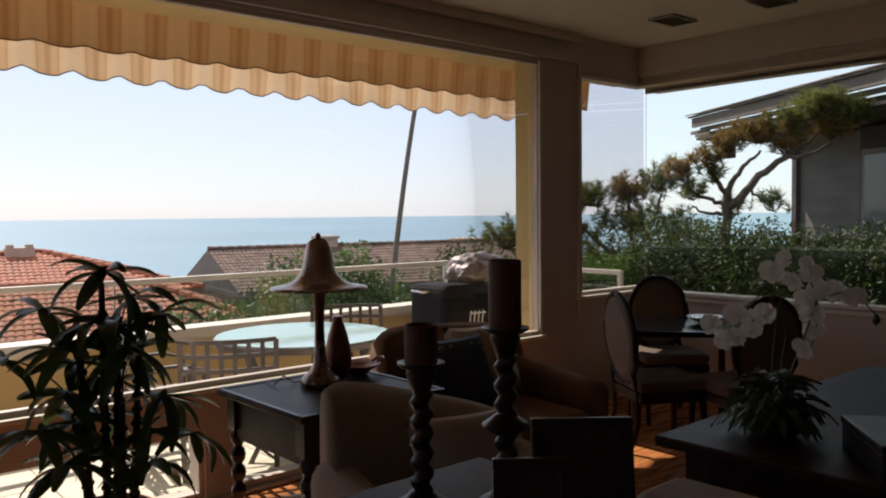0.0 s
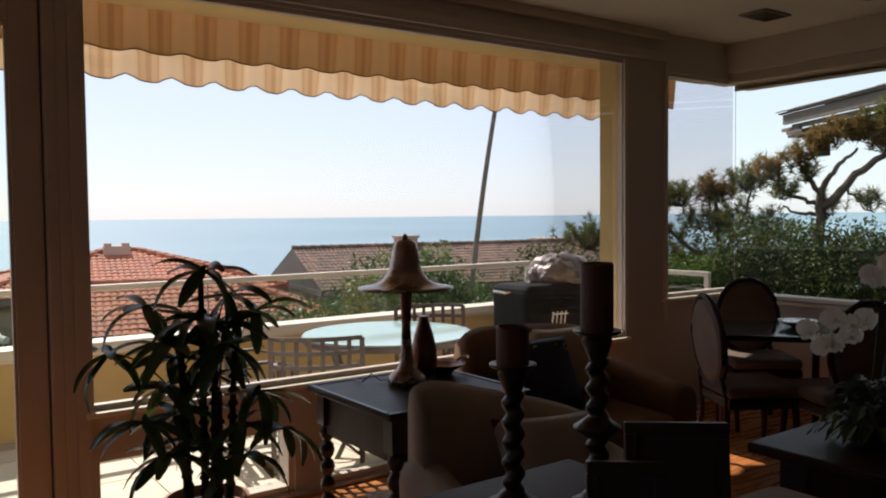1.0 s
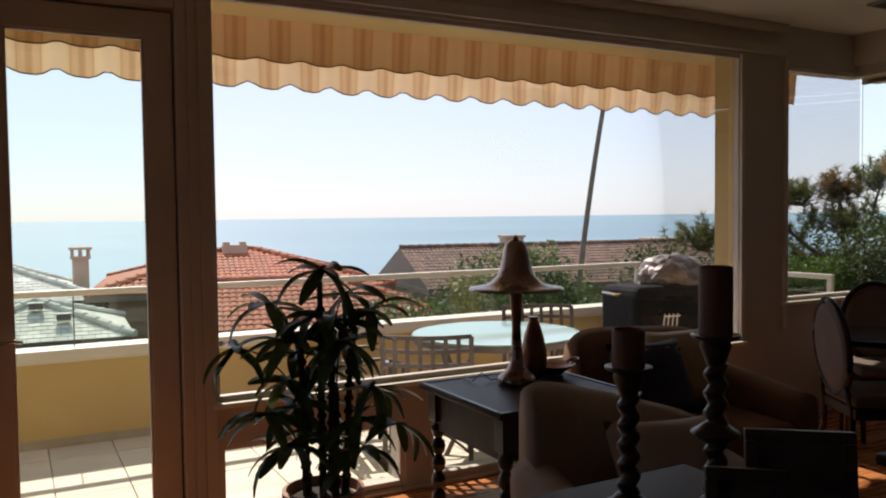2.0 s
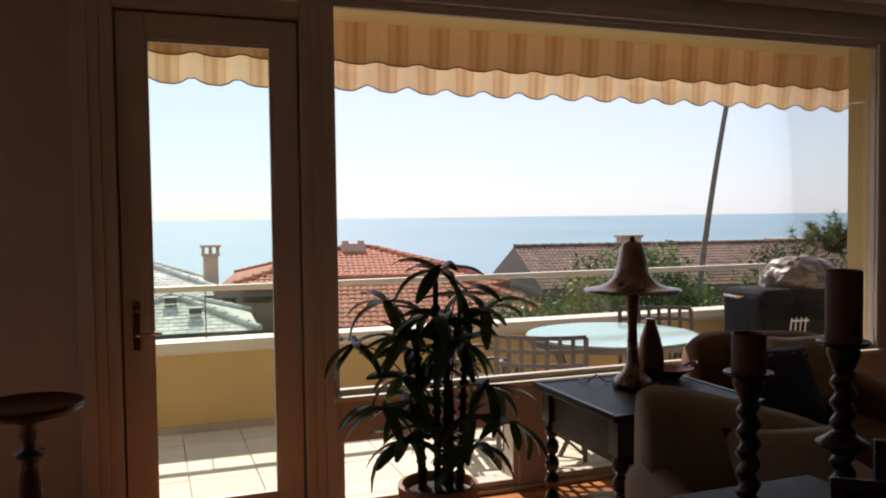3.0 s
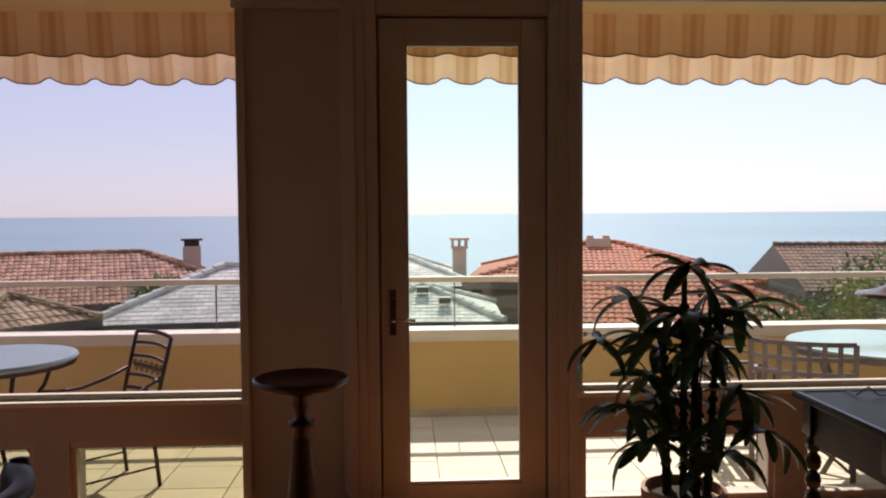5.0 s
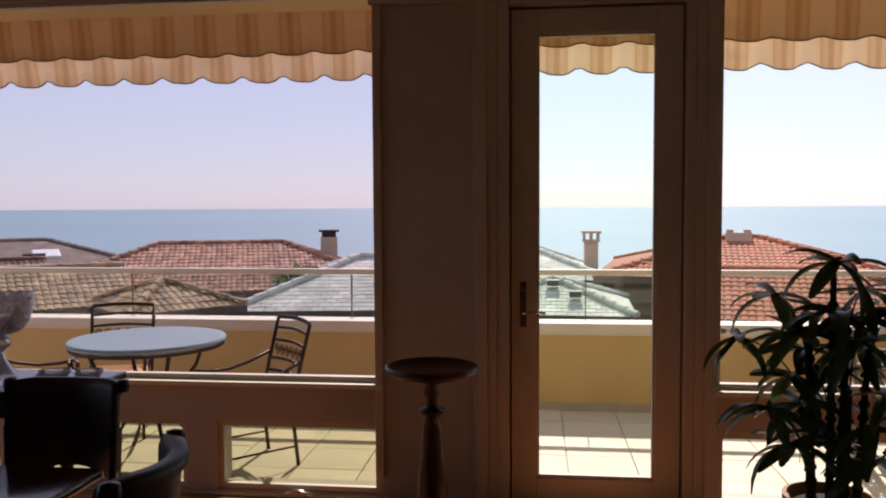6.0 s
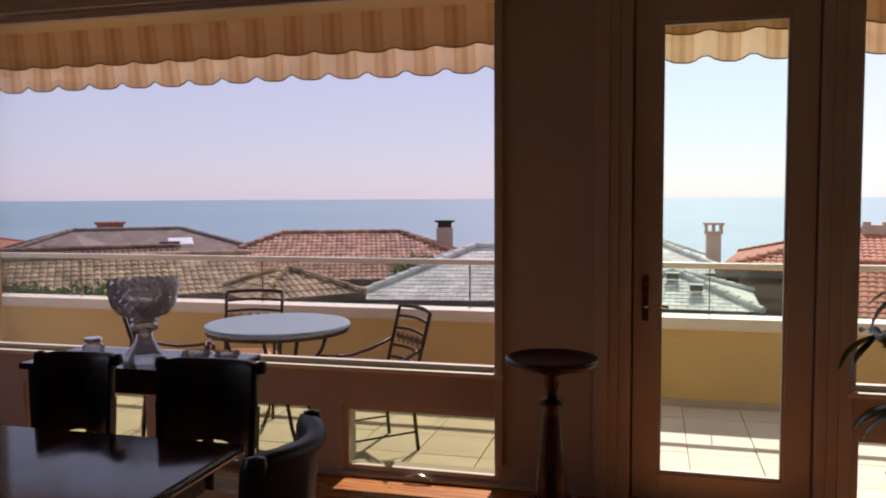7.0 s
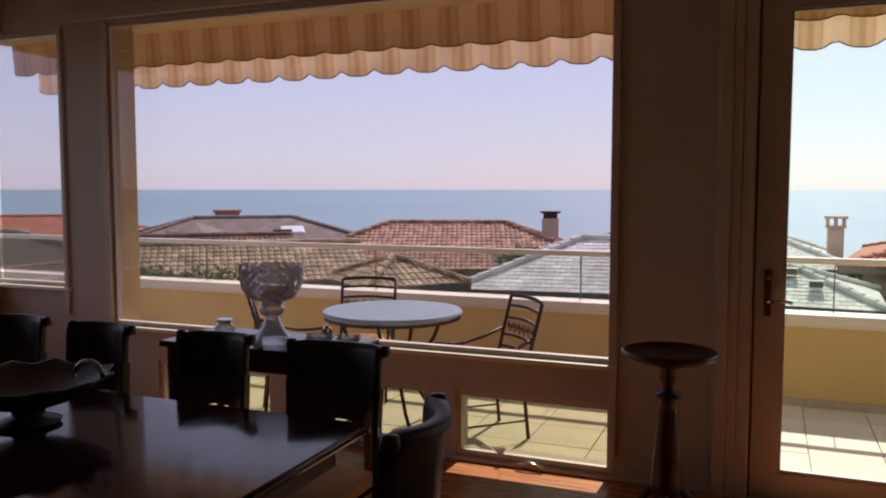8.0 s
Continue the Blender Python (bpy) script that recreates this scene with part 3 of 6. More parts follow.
PY = 5.84
par = thing("parapet", "ochre stucco terrace parapet with a cream cap", "parapet", kind="structure")
bm = B()
box(bm, -9, 6.46, PY, PY + 0.16, -0.07, 0.545)
box(bm, 6.30, 6.46, 4.45, PY - 0.001, -0.07, 0.545)
box(bm, -9, -8.84, 3.0, PY - 0.001, -0.07, 0.545)
part("wall", bm, M["stucco"], par)
for x0, x1, y0, y1 in ((-9, 6.5, PY - 0.035, PY + 0.195), (6.265, 6.495, 4.42, PY - 0.036)):
    bm = B()
    box(bm, x0, x1, y0, y1, 0.547, 0.616, 0.008)
    part("cap", bm, M["cap"], par)
    bm = B()
    box(bm, x0 + (0.01 if x0 > 0 else 0), x1 - 0.002, y0 + 0.014, y1 - 0.014, 0.525, 0.546)
    part("cap_moulding", bm, M["cap"], par)
bm = B()
box(bm, -8.83, 6.29, PY - 0.012, PY - 0.001, -0.058, 0.0, 0.003)
part("tile_skirting", bm, M["grout"], par)

guard = thing("glass_guard", "low glass wind guard with a cream top rail", "railing", kind="structure")
x = -8.9
while x < 5.35:
    x1 = min(x + 1.83, 5.40)
    bm = B()
    box(bm, x + 0.006, x1 - 0.006, PY + 0.074, PY + 0.084, 0.617, 0.972)
    p = part("pane", bm, M["guard"], guard, "tinted guard glass")
    p.visible_shadow = False
    bm = B()
    box(bm, x1 - 0.004, x1 + 0.004, PY + 0.073, PY + 0.085, 0.617, 0.972)
    part("pane_clip", bm, M["grey_metal"], guard)
    x = x1
bm = B()
box(bm, -8.95, 5.43, PY + 0.052, PY + 0.106, 0.972, 1.016, 0.008)
part("top_rail", bm, M["cap"], guard)
bm = B()
box(bm, 5.38, 5.43, PY + 0.055, PY + 0.103, 0.617, 0.972, 0.005)
part("end_post", bm, M["cap"], guard)
side = thing("side_guard", "short framed glass guard beside the hedge", "railing", kind="structure")
for y0, y1, z0, z1 in ((4.45, 5.90, 0.885, 0.93), (4.45, 4.50, 0.646, 0.885), (5.85, 5.90, 0.646, 0.885)):
    bm = B()
    box(bm, 6.36, 6.40, y0, y1, z0, z1, 0.005)
    part("guard_frame", bm, M["cap"], side)
bm = B()
box(bm, 6.376, 6.384, 4.50, 5.85, 0.647, 0.884)
part("pane", bm, M["guard"], side)

# awning: a shaded inner drop and a sunlit scalloped valance in front of it
aw = thing("awning", "cream and tan striped cloth awning, scalloped edge", "awning")
XA, XB, PITCH = -6.17, 6.08, 0.275


def scallop(x):
    u = ((x - 0.136) / PITCH) % 1.0
    return 0.042 * (0.5 + 0.5 * math.cos(2 * math.pi * u)) ** 2.4


def drop(y_top, y_bot, z_top, z_bot, wav, name, x0=XA, x1=XB, depth=1.0):
    bm = B()
    n = int((x1 - x0) / 0.02)
    rows = []
    for j in range(5):
        v = j / 4
        row = []
        for i in range(n + 1):
            x = x0 + (x1 - x0) * i / n
            z = z_top + (z_bot + depth * scallop(x) - z_top) * v
            yv = y_top + (y_bot - y_top) * v + wav * v * (math.sin(2 * math.pi * x / PITCH) + 0.6 * math.sin(x * 3.1)) + 0.012 * noise.noise(Vector((x * 1.3, v * 2, 3)))
            row.append(bm.verts.new((x, yv, z + 0.008 * v * noise.noise(Vector((x * 0.8, 7, 1))))))
        rows.append(row)
    edge = [v.co.copy() for v in rows[-1]]
    skin(bm, rows, closed=False)
    ob = part(name, bm, M["awning"], aw)
    bm = B()
    bar(bm, [e + Vector((0, 0, -0.002)) for e in edge[::2]], 0.007, 0.006)
    part("piping", bm, M["piping"], ob)
    return ob


drop(4.60, 4.63, 2.735, 2.458, 0.010, "inner_drop", depth=0.55)
drop(4.86, 4.88, 2.575, 2.332, 0.020, "valance")
bm = B()
skin(bm, [ring(bm, [(XA, 4.60, 2.775), (XB, 4.60, 2.775), (XB, 4.87, 2.575), (XA, 4.87, 2.575)])], caps=False)
bm.faces.new(bm.verts)
part("canopy", bm, M["awning"], aw)
bm = B()
tube(bm, [(XA, 4.885, 2.567), (XB, 4.885, 2.567)], 0.02)
part("front_bar", bm, M["cap"], aw, smooth=True)
bm = B()
tube(bm, [(XA, 4.60, 2.80), (XB, 4.60, 2.80)], 0.035, 12)
part("roller", bm, M["cap"], aw, smooth=True)

# ---- ground, sea ----
def ground_z(x, y):
    e = min(max((y - 6.2) / 2.5, 0), 1) if x < 6.6 else min(max((y - 9.5) / 4.0, 0), 1)
    z = -0.32 - 3.0 * e
    if y > 9:
        z -= min((y - 9) * 0.11, 12)
    if x > 6.6:
        z = max(z, -0.12 - 3.2 * e - max(y - 13.5, 0) * 0.11)
    return max(z, -15.5) + 0.08 * noise.noise(Vector((x * 0.3, y * 0.3, 0)))


bm = B()
xs = [-4900, -2000, -600, -200, -100, -60] + [-40 + 1.6 * i for i in range(51)] + [60, 100, 200, 600, 2000, 4900]
ys = [-4900, -1000, -200, -60, -20, -8, -5] + [3.9 + 0.8 * i for i in range(16)] + [18, 22, 28, 36, 46, 60, 80, 110, 140, 400, 1500, 4900]
rows = [[bm.verts.new((x, y, ground_z(x, y) if y > 3.8 or x > 6.6 else -0.32)) for x in xs] for y in ys]
skin(bm, rows, closed=False)
structure("ground", bm, M["soil"], "dry sloping hillside below the houses")
bm = B()
rows = [[bm.verts.new((x, y, -9.0)) for x in (-4950, -1500, -400, 0, 400, 1500, 4950)] for y in (120, 300, 800, 2000, 4950)]
skin(bm, rows, closed=False)
structure("water", bm, M["sea"], "hazy pale blue sea reaching the horizon")


# ---- houses on the slope below ----
def tiled(name, m, parent, A, Bp, C, D, style, seed=0):
    """One roof plane with eave A-B and ridge D-C, laid in courses of separate tiles."""
    A, Bp, C, D = (Vector(p) for p in (A, Bp, C, D))
    rn = random.Random(seed)
    nrm = (Bp - A).cross(D - A).normalized()
    if nrm.z < 0:
        nrm = -nrm
    step, tw, hgt = {"clay": (0.30, 0.185, 0.032), "slate": (0.22, 0.30, 0.012)}[style]
    length = ((D + C) / 2 - (A + Bp) / 2).length
    n = max(2, round(length / step))
    vs, fs = [], []
    xdir = (Bp - A).normalized()
    for i in range(n):
        v0, v1 = i / n, min((i + 1.12) / n, 1)
        for k0 in range(1):
            l0, r0 = A.lerp(D, v0), Bp.lerp(C, v0)
            l1, r1 = A.lerp(D, v1), Bp.lerp(C, v1)
            a0, b0 = (l0 - A).dot(xdir), (r0 - A).dot(xdir)
            up0 = l0 - A - xdir * a0
            up1 = l1 - A - xdir * (l1 - A).dot(xdir)
            off = 0.5 * tw * (i % 2) if style == "slate" else 0.0
            c = math.floor(a0 / tw) - 1
            while c * tw + off < b0:
                s0, s1 = max(c * tw + off, a0), min((c + 1) * tw + off, b0)
                c += 1
                if s1 - s0 < 0.04:
                    continue
                lift = rn.uniform(0, 0.015 if style == "clay" else 0.008)
                k = len(vs)
                if style == "clay":
                    for u, h in ((0.0, 0.0), (0.22, 0.8), (0.5, 1.0), (0.78, 0.8), (1.0, 0.0)):
                        p = A + xdir * (s0 + (s1 - s0) * u)
                        vs.append(p + up0 + nrm * (h * hgt + 0.018 + lift))
                        vs.append(p + up1 + nrm * (h * hgt + 0.002))
                        vs.append(p + up0 + nrm * 0.0)
                    for q in range(4):
                        a = k + q * 3
                        fs += [(a, a + 3, a + 4, a + 1), (a + 2, a + 5, a + 3, a)]
                else:
                    g = 0.006
                    for p, w in ((A + xdir * (s0 + g), 0), (A + xdir * (s1 - g), 1)):
                        vs.append(p + up0 + nrm * (hgt + lift))
                        vs.append(p + up1 + nrm * 0.004)
                        vs.append(p + up0)
                    fs += [(k, k + 3, k + 4, k + 1), (k + 2, k + 5, k + 3, k)]
    me = bpy.data.meshes.new(name)
    me.from_pydata(vs, [], fs)
    me.update()
    me.materials.append(m)
    ob = new(name, me)
    ob.parent = parent
    return tagged(ob, kind="stuff")


def ridge_caps(parent, pts, m):
    for a, b in pts:
        a, b = Vector(a), Vector(b)
        n = max(1, int((b - a).length / 0.4))
        bm = B()
        for i in range(n):
            p, q = a.lerp(b, i / n), a.lerp(b, (i + 1.08) / n)
            tube(bm, [p + Vector((0, 0, 0.05)), q + Vector((0, 0, 0.03))], 0.11, 8, 0.095)
        part("ridge_tiles", bm, m, parent)


def house(name, label, cx, cy, w, d, rot, eave, ridge, m, style="clay", ends=(1, 1), wall=None, seed=0):
    """A house with a roof along its local x. ends: 1 hipped, 0 gabled, for the -x and +x end."""
    h = thing(name, label, "house", pose(cx, cy, 0, 0, 0, rot))
    base = -16.0
    bm = B()
    box(bm, -w / 2 + 0.6, w / 2 - 0.6, -d / 2 + 0.6, d / 2 - 0.6, base, eave - 0.05)
    part("wall", bm, wall or M["house_wall"], h)
    W2, D2 = w / 2, d / 2
    hipl = min(D2, W2 * 0.98)
    rl, rr = (-W2 + hipl * ends[0], W2 - hipl * ends[1])
    if rr < rl:
        rl = rr = 0
    E = [(-W2, -D2, eave), (W2, -D2, eave), (W2, D2, eave), (-W2, D2, eave)]
    R0, R1 = (rl, 0, ridge), (rr, 0, ridge)
    tiled("roof_slope", m, h, E[0], E[1], R1, R0, style, seed)
    tiled("roof_slope", m, h, E[2], E[3], R0, R1, style, seed + 1)
    caps = [(R0, R1)] if rr - rl > 0.5 else []
    for flag, a, b, r in ((ends[1], E[1], E[2], R1), (ends[0], E[3], E[0], R0)):
        if flag:
            tiled("roof_slope", m, h, a, b, r, r, style, seed + 2)
            caps += [(a, r), (b, r)]
        else:
            bm = B()
            s = 0.97
            vs = [bm.verts.new((p[0] * s, p[1] * 0.93, p[2] - 0.06)) for p in (a, b, r)]
            vs += [bm.verts.new((p[0] * s * 0.985, p[1] * 0.93, p[2] - 0.06)) for p in (a, b, r)]
            skin(bm, [vs[:3], vs[3:]])
            part("gable_wall", bm, wall or M["house_wall"], h)
    ridge_caps(h, caps, m)
    bm = B()
    for a, b in zip(E, E[1:] + E[:1]):
        a, b = Vector(a), Vector(b)
        bar(bm, [a + Vector((0, 0, -0.10)), b + Vector((0, 0, -0.10))], 0.18, 0.05)
    part("fascia_board", bm, M["fascia"], h)
    # underlay just below the tiles closes the planes
    bm = B()
    vv = [bm.verts.new((p[0], p[1], p[2] - 0.015)) for p in E]
    a, b = bm.verts.new((rl, 0, ridge - 0.02)), bm.verts.new((rr + 0.001, 0, ridge - 0.02))
    for f in ((vv[0], vv[1], b, a), (vv[2], vv[3], a, b), (vv[1], vv[2], b), (vv[3], vv[0], a)):
        bm.faces.new(f)
    bm.faces.new(vv[::-1])
    part("underlay", bm, M["fascia"], h)
    return h


house("house", "house with a weathered clay tile roof below the terrace", -11.9, 28.9, 12.6, 8, 20, -1.30, 0.14, M["mixed_tile"], seed=1)
house("house", "small house with a tan clay tile roof", -9.45, 18.9, 3.0, 3.0, 50, -0.95, -0.34, M["tan_tile"], seed=4)
house("house", "low house with a tan clay tile gable roof", -14.38, 18.846, 7.0, 5.0, 38, -0.95, -0.12, M["tan_tile"], ends=(0, 0), seed=7)
house("house", "house with a pale grey slate hip roof", -4.695, 22.631, 7.2, 6.2, 8, -1.12, 0.05, M["slate"], "slate", seed=10)
house("house", "small pavilion with a pale slate pyramid roof", 0.364, 23.149, 4.5, 4.5, -3, -1.38, -0.62, M["slate"], "slate", seed=13)
for vx, vy, vz in ((-0.28, 21.75, -0.93), (0.95, 21.75, -0.93), (0.36, 22.5, -0.70)):
    rv = thing("roof_vent", "small dark vent box on the pavilion roof", "vent", pose(vx, vy, vz), "vents on the pavilion roof")
    bm = B()
    box(bm, -0.16, 0.16, -0.12, 0.14, -0.05, 0.10, 0.02)
    part("body", bm, M["fascia"], rv)
    bm = B()
    box(bm, -0.19, 0.19, -0.15, 0.16, 0.101, 0.125, 0.008)
    part("lid", bm, M["slate"], rv)
house("house", "house with a pale slate roof nearer the sea", -3.03, 33.204, 11.2, 7.5, 2, -1.25, 0.12, M["slate"], "slate", seed=16)
house("house", "house with a bright red clay tile hip roof", 7.068, 28.76, 9.4, 8.4, -10, -0.75, 0.36, M["red_tile"], seed=19)
house("house", "low wing with a faded red tile roof", 7.468, 21.995, 7.2, 5.6, -12, -1.32, -0.28, M["red_tile"], ends=(0, 1), wall=M["house_dark"], seed=22)
house("house", "long house with a brown tile gable roof", 21.72, 28.652, 15.6, 8, -10, -1.25, 0.16, M["brown_tile"], ends=(0, 0), seed=25)
house("house", "wide house with a grey-brown shingle roof", -25.345, 34.258, 14, 9, 38, -1.35, -0.02, M["plain_grey"], "slate", seed=28)
house("house", "house with a brown shingle gable roof", -20.287, 22.577, 9, 5.5, 40, -1.15, -0.25, M["brown_tile"], ends=(0, 0), seed=31)
house("house", "house with a grey shingle roof beyond the hillside", -21.512, 16.16, 8, 6, 55, -0.85, 0.18, M["plain_grey"], "slate", seed=34)
house("house", "distant house with an orange tile roof", -40.032, 31.059, 16, 8, 35, -1.0, -0.08, M["red_tile"], seed=37)


def chimney(label, x, y, w, z0, z1, m, top="slab", rot=0):
    c = thing("chimney", label, "chimney", pose(x, y, z0, 0, 0, rot))
    h = z1 - z0
    bm = B()
    box(bm, -w / 2, w / 2, -w * 0.4, w * 0.4, -0.9, h * 0.86, 0.015)
    part("stack", bm, m, c)
    if top == "slab":
        bm = B()
        box(bm, -w * 0.58, w * 0.58, -w * 0.48, w * 0.48, h * 0.862, h, 0.015)
        part("cap", bm, m, c)
    elif top == "dark":
        bm = B()
        box(bm, -w * 0.42, w * 0.42, -w * 0.34, w * 0.34, h * 0.862, h * 1.05, 0.01)
        part("flue", bm, M["house_dark"], c)
        bm = B()
        box(bm, -w * 0.60, w * 0.60, -w * 0.5, w * 0.5, h * 1.051, h * 1.12, 0.01)
        part("cap", bm, M["house_dark"], c)
    elif top == "open":
        bm = B()
        box(bm, -w * 0.62, w * 0.62, -w * 0.5, w * 0.5, h * 0.862, h * 0.92, 0.01)
        part("collar", bm, m, c)
        for sx in (-0.5, 0, 0.5):
            bm = B()
            box(bm, w * sx - 0.05, w * sx + 0.05, -w * 0.42, w * 0.42, h * 0.922, h * 1.08)
            part("post", bm, m, c)
        bm = B()
        box(bm, -w * 0.7, w * 0.7, -w * 0.56, w * 0.56, h * 1.081, h * 1.14, 0.01)
        part("cap", bm, m, c)
    elif top == "pots":
        for sx in (-0.33, 0.33):
            bm = B()
            box(bm, w * sx - w * 0.13, w * sx + w * 0.13, -w * 0.3, w * 0.3, h * 0.862, h * 1.02, 0.01)
            part("flue", bm, m, c)
    return c


chimney("stucco chimney with a dark metal cowl", -8.02, 29.9, 0.64, -0.55, 0.50, M["chim"], "dark", 15)
chimney("broad brick chimney on the grey roof", -26.745, 34.701, 1.25, -0.45, 0.38, M["brick"], "slab", 38)
chimney("slender pale chimney tower with an open top", 2.09, 32.427, 0.55, -1.3, 0.27, M["chim"], "open")
chimney("wide pinkish chimney on the red roof", 6.866, 28.567, 0.86, 0.0, 0.64, M["chim"], "pots", -10)
chimney("grey stucco chimney on the brown roof", 19.074, 29.24, 0.85, -0.2, 0.62, M["chim"], "slab", -10)
chimney("low white chimney on the brown roof", 27.204, 28.833, 1.3, -0.5, 0.32, M["chim"], "slab", -10)
chimney("small dark vent stack on the shingle roof", -20.026, 29.706, 0.7, -0.9, -0.30, M["house_dark"], "slab", 30)

cup = thing("cupola", "low pyramid cupola with brown shingles", "cupola", pose(-22.409, 26.851, -0.42, 0, 0, 20))
bm = B()
lathe(bm, [(1.0, -0.6), (1.0, 0.1)], seg=6)
part("drum", bm, M["house_dark"], cup)
bm = B()
lathe(bm, [(1.3, 0.08), (1.25, 0.14), (0.2, 0.48), (0.02, 0.52)], seg=6)
part("roof", bm, M["plain_grey"], cup)
sk = thing("skylight", "white domed skylight on the shingle roof", "skylight", pose(-21.338, 32.523, -0.60, 20, 0, 38))
bm = B()
box(bm, -0.55, 0.55, -0.4, 0.4, 0, 0.2, 0.06)
part("dome", bm, M["skylight"], sk)


# ---- neighbour's house, hedge, trees beside the terrace ----
nb = thing("neighbour_house", "dark brown house with a deep grey eave and roof", "house", pose(11.9, 7.09, 0, 0, 0, 58))
# local x runs back along the eave, local y towards the terrace
bm = B()
box(bm, -14.5, -2.6, -6.0, -1.15, -0.3, 2.60)
part("wall", bm, M["house_dark"], nb)
bm = B()
box(bm, -2.6, -0.85, -6.0, -1.35, -0.3, 2.60)
part("side_wall", bm, M["house_grey"], nb, "weathered grey-brown wall panel")
bm = B()
box(bm, -0.95, -0.83, -1.349, -1.27, -0.3, 2.60, 0.006)
part("corner_board", bm, M["red_wood"], nb)
bm = B()
box(bm, -14.8, -0.05, -6.5, -0.05, 2.66, 2.70)
part("soffit_board", bm, M["house_dark"], nb)
for z0, z1, o in ((2.64, 2.80, -0.22), (2.805, 2.87, -0.10), (2.875, 3.03, 0.0), (3.034, 3.06, 0.05)):
    bm = B()
    box(bm, -14.9, 0.02 + o, -0.06 + o, o, z0, z1, 0.008)
    part("eave_fascia", bm, M["fascia"], nb)
tiled("roof_slope", M["plain_grey"], nb, (-14.9, 0.08, 3.065), (0.10, 0.08, 3.065), (0.10, -5.5, 4.0), (-14.9, -5.5, 4.0), "slate", 5)
bm = B()
box(bm, -0.30, -0.05, -0.62, -0.40, 2.36, 2.638, 0.01)
part("beam_end", bm, M["fascia"], nb)
for i in range(3):
    bm = B()
    box(bm, -0.35, 0.42 - 0.10 * i, -0.40 + 0.13 * i, -0.34 + 0.13 * i, 2.71 + 0.035 * i, 2.76 + 0.035 * i, 0.005)
    part("rafter_tail", bm, M["fascia"], nb)
for x in (-6.9, -4.6):
    bm = B()
    box(bm, x, x + 1.9, -1.148, -1.09, 0.5, 2.3, 0.005)
    wn_ = part("window", bm, M["fascia"], nb)
    bm = B()
    box(bm, x + 0.08, x + 1.82, -1.088, -1.08, 0.58, 2.22)
    part("pane", bm, M["pane_dark"], wn_)


def leaf_cloud(bm_lists, rn, centre, radii, n, size, thin=0.45, shell=0.55):
    """Leaves as small bent blades, thickest near the outside of an uneven blob."""
    vs, fs = bm_lists
    c = Vector(centre)
    for _ in range(n):
        while True:
            p = Vector((rn.uniform(-1, 1), rn.uniform(-1, 1), rn.uniform(-1, 1)))
            l = p.length
            lim = 0.80 + 0.40 * noise.noise(p.normalized() * 2.3 + c * 0.7)
            if l < lim and (l > shell * lim or rn.random() < 0.25):
                break
        q = c + Vector((p.x * radii[0], p.y * radii[1], p.z * radii[2]))
        d = Vector((rn.gauss(0, 1), rn.gauss(0, 1), rn.gauss(0.3, 0.8))).normalized()
        s = d.cross(Vector((rn.gauss(0, 1), rn.gauss(0, 1), rn.gauss(0, 1)))).normalized()
        L = size * rn.uniform(0.6, 1.3)
        k = len(vs)
        nn = d.cross(s)
        vs += [q, q + d * L * 0.5 + s * L * thin * 0.5 + nn * L * 0.1, q + d * L, q + d * L * 0.5 - s * L * thin * 0.5 + nn * L * 0.1]
        fs.append((k, k + 1, k + 2, k + 3))


def leaves_part(name, lists, m, parent):
    me = bpy.data.meshes.new(name)
    me.from_pydata(lists[0], [], lists[1])
    me.update()
    me.materials.append(m)
    ob = new(name, me)
    ob.parent = parent
    return ob


rn = random.Random(11)
# clipped hedge between the plots
hg = thing("hedge", "dense clipped green hedge between the two plots", "hedge")
ls = ([], [])
for i in range(22):
    u = i / 21
    cx, cy = 8.25 + 1.05 * u, 5.35 - 5.2 * u
    leaf_cloud(ls, rn, (cx + rn.uniform(-0.10, 0.10), cy, 0.62 + rn.uniform(-0.05, 0.06)), (0.62, 0.50, 0.80), 3400, 0.055)
leaves_part("foliage", ls, M["hedge"], hg)
# solid dark box behind the leaves, painted as the hedge's inner shade
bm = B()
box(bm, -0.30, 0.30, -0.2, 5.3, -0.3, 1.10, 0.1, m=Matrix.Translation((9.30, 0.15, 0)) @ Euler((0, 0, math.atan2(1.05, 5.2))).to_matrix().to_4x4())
part("shade_core", bm, M["hedge_inside"], hg)
low = thing("hedge", "lower sunlit hedge with fresh green leaves", "hedge")
ls = ([], [])
for i in range(7):
    leaf_cloud(ls, rn, (7.25 + 0.16 * i, 6.25 - 0.19 * i, 0.52 + rn.uniform(-0.03, 0.03)), (0.40, 0.40, 0.50), 2300, 0.050)
leaves_part("foliage", ls, M["fresh_leaf"], low)
# same dark-coloured core, standing in for shade within the low hedge
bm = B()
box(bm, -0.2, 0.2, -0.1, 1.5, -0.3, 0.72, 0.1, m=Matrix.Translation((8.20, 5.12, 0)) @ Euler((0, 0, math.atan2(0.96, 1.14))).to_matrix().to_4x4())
part("shade_core", bm, M["hedge_inside"], low)


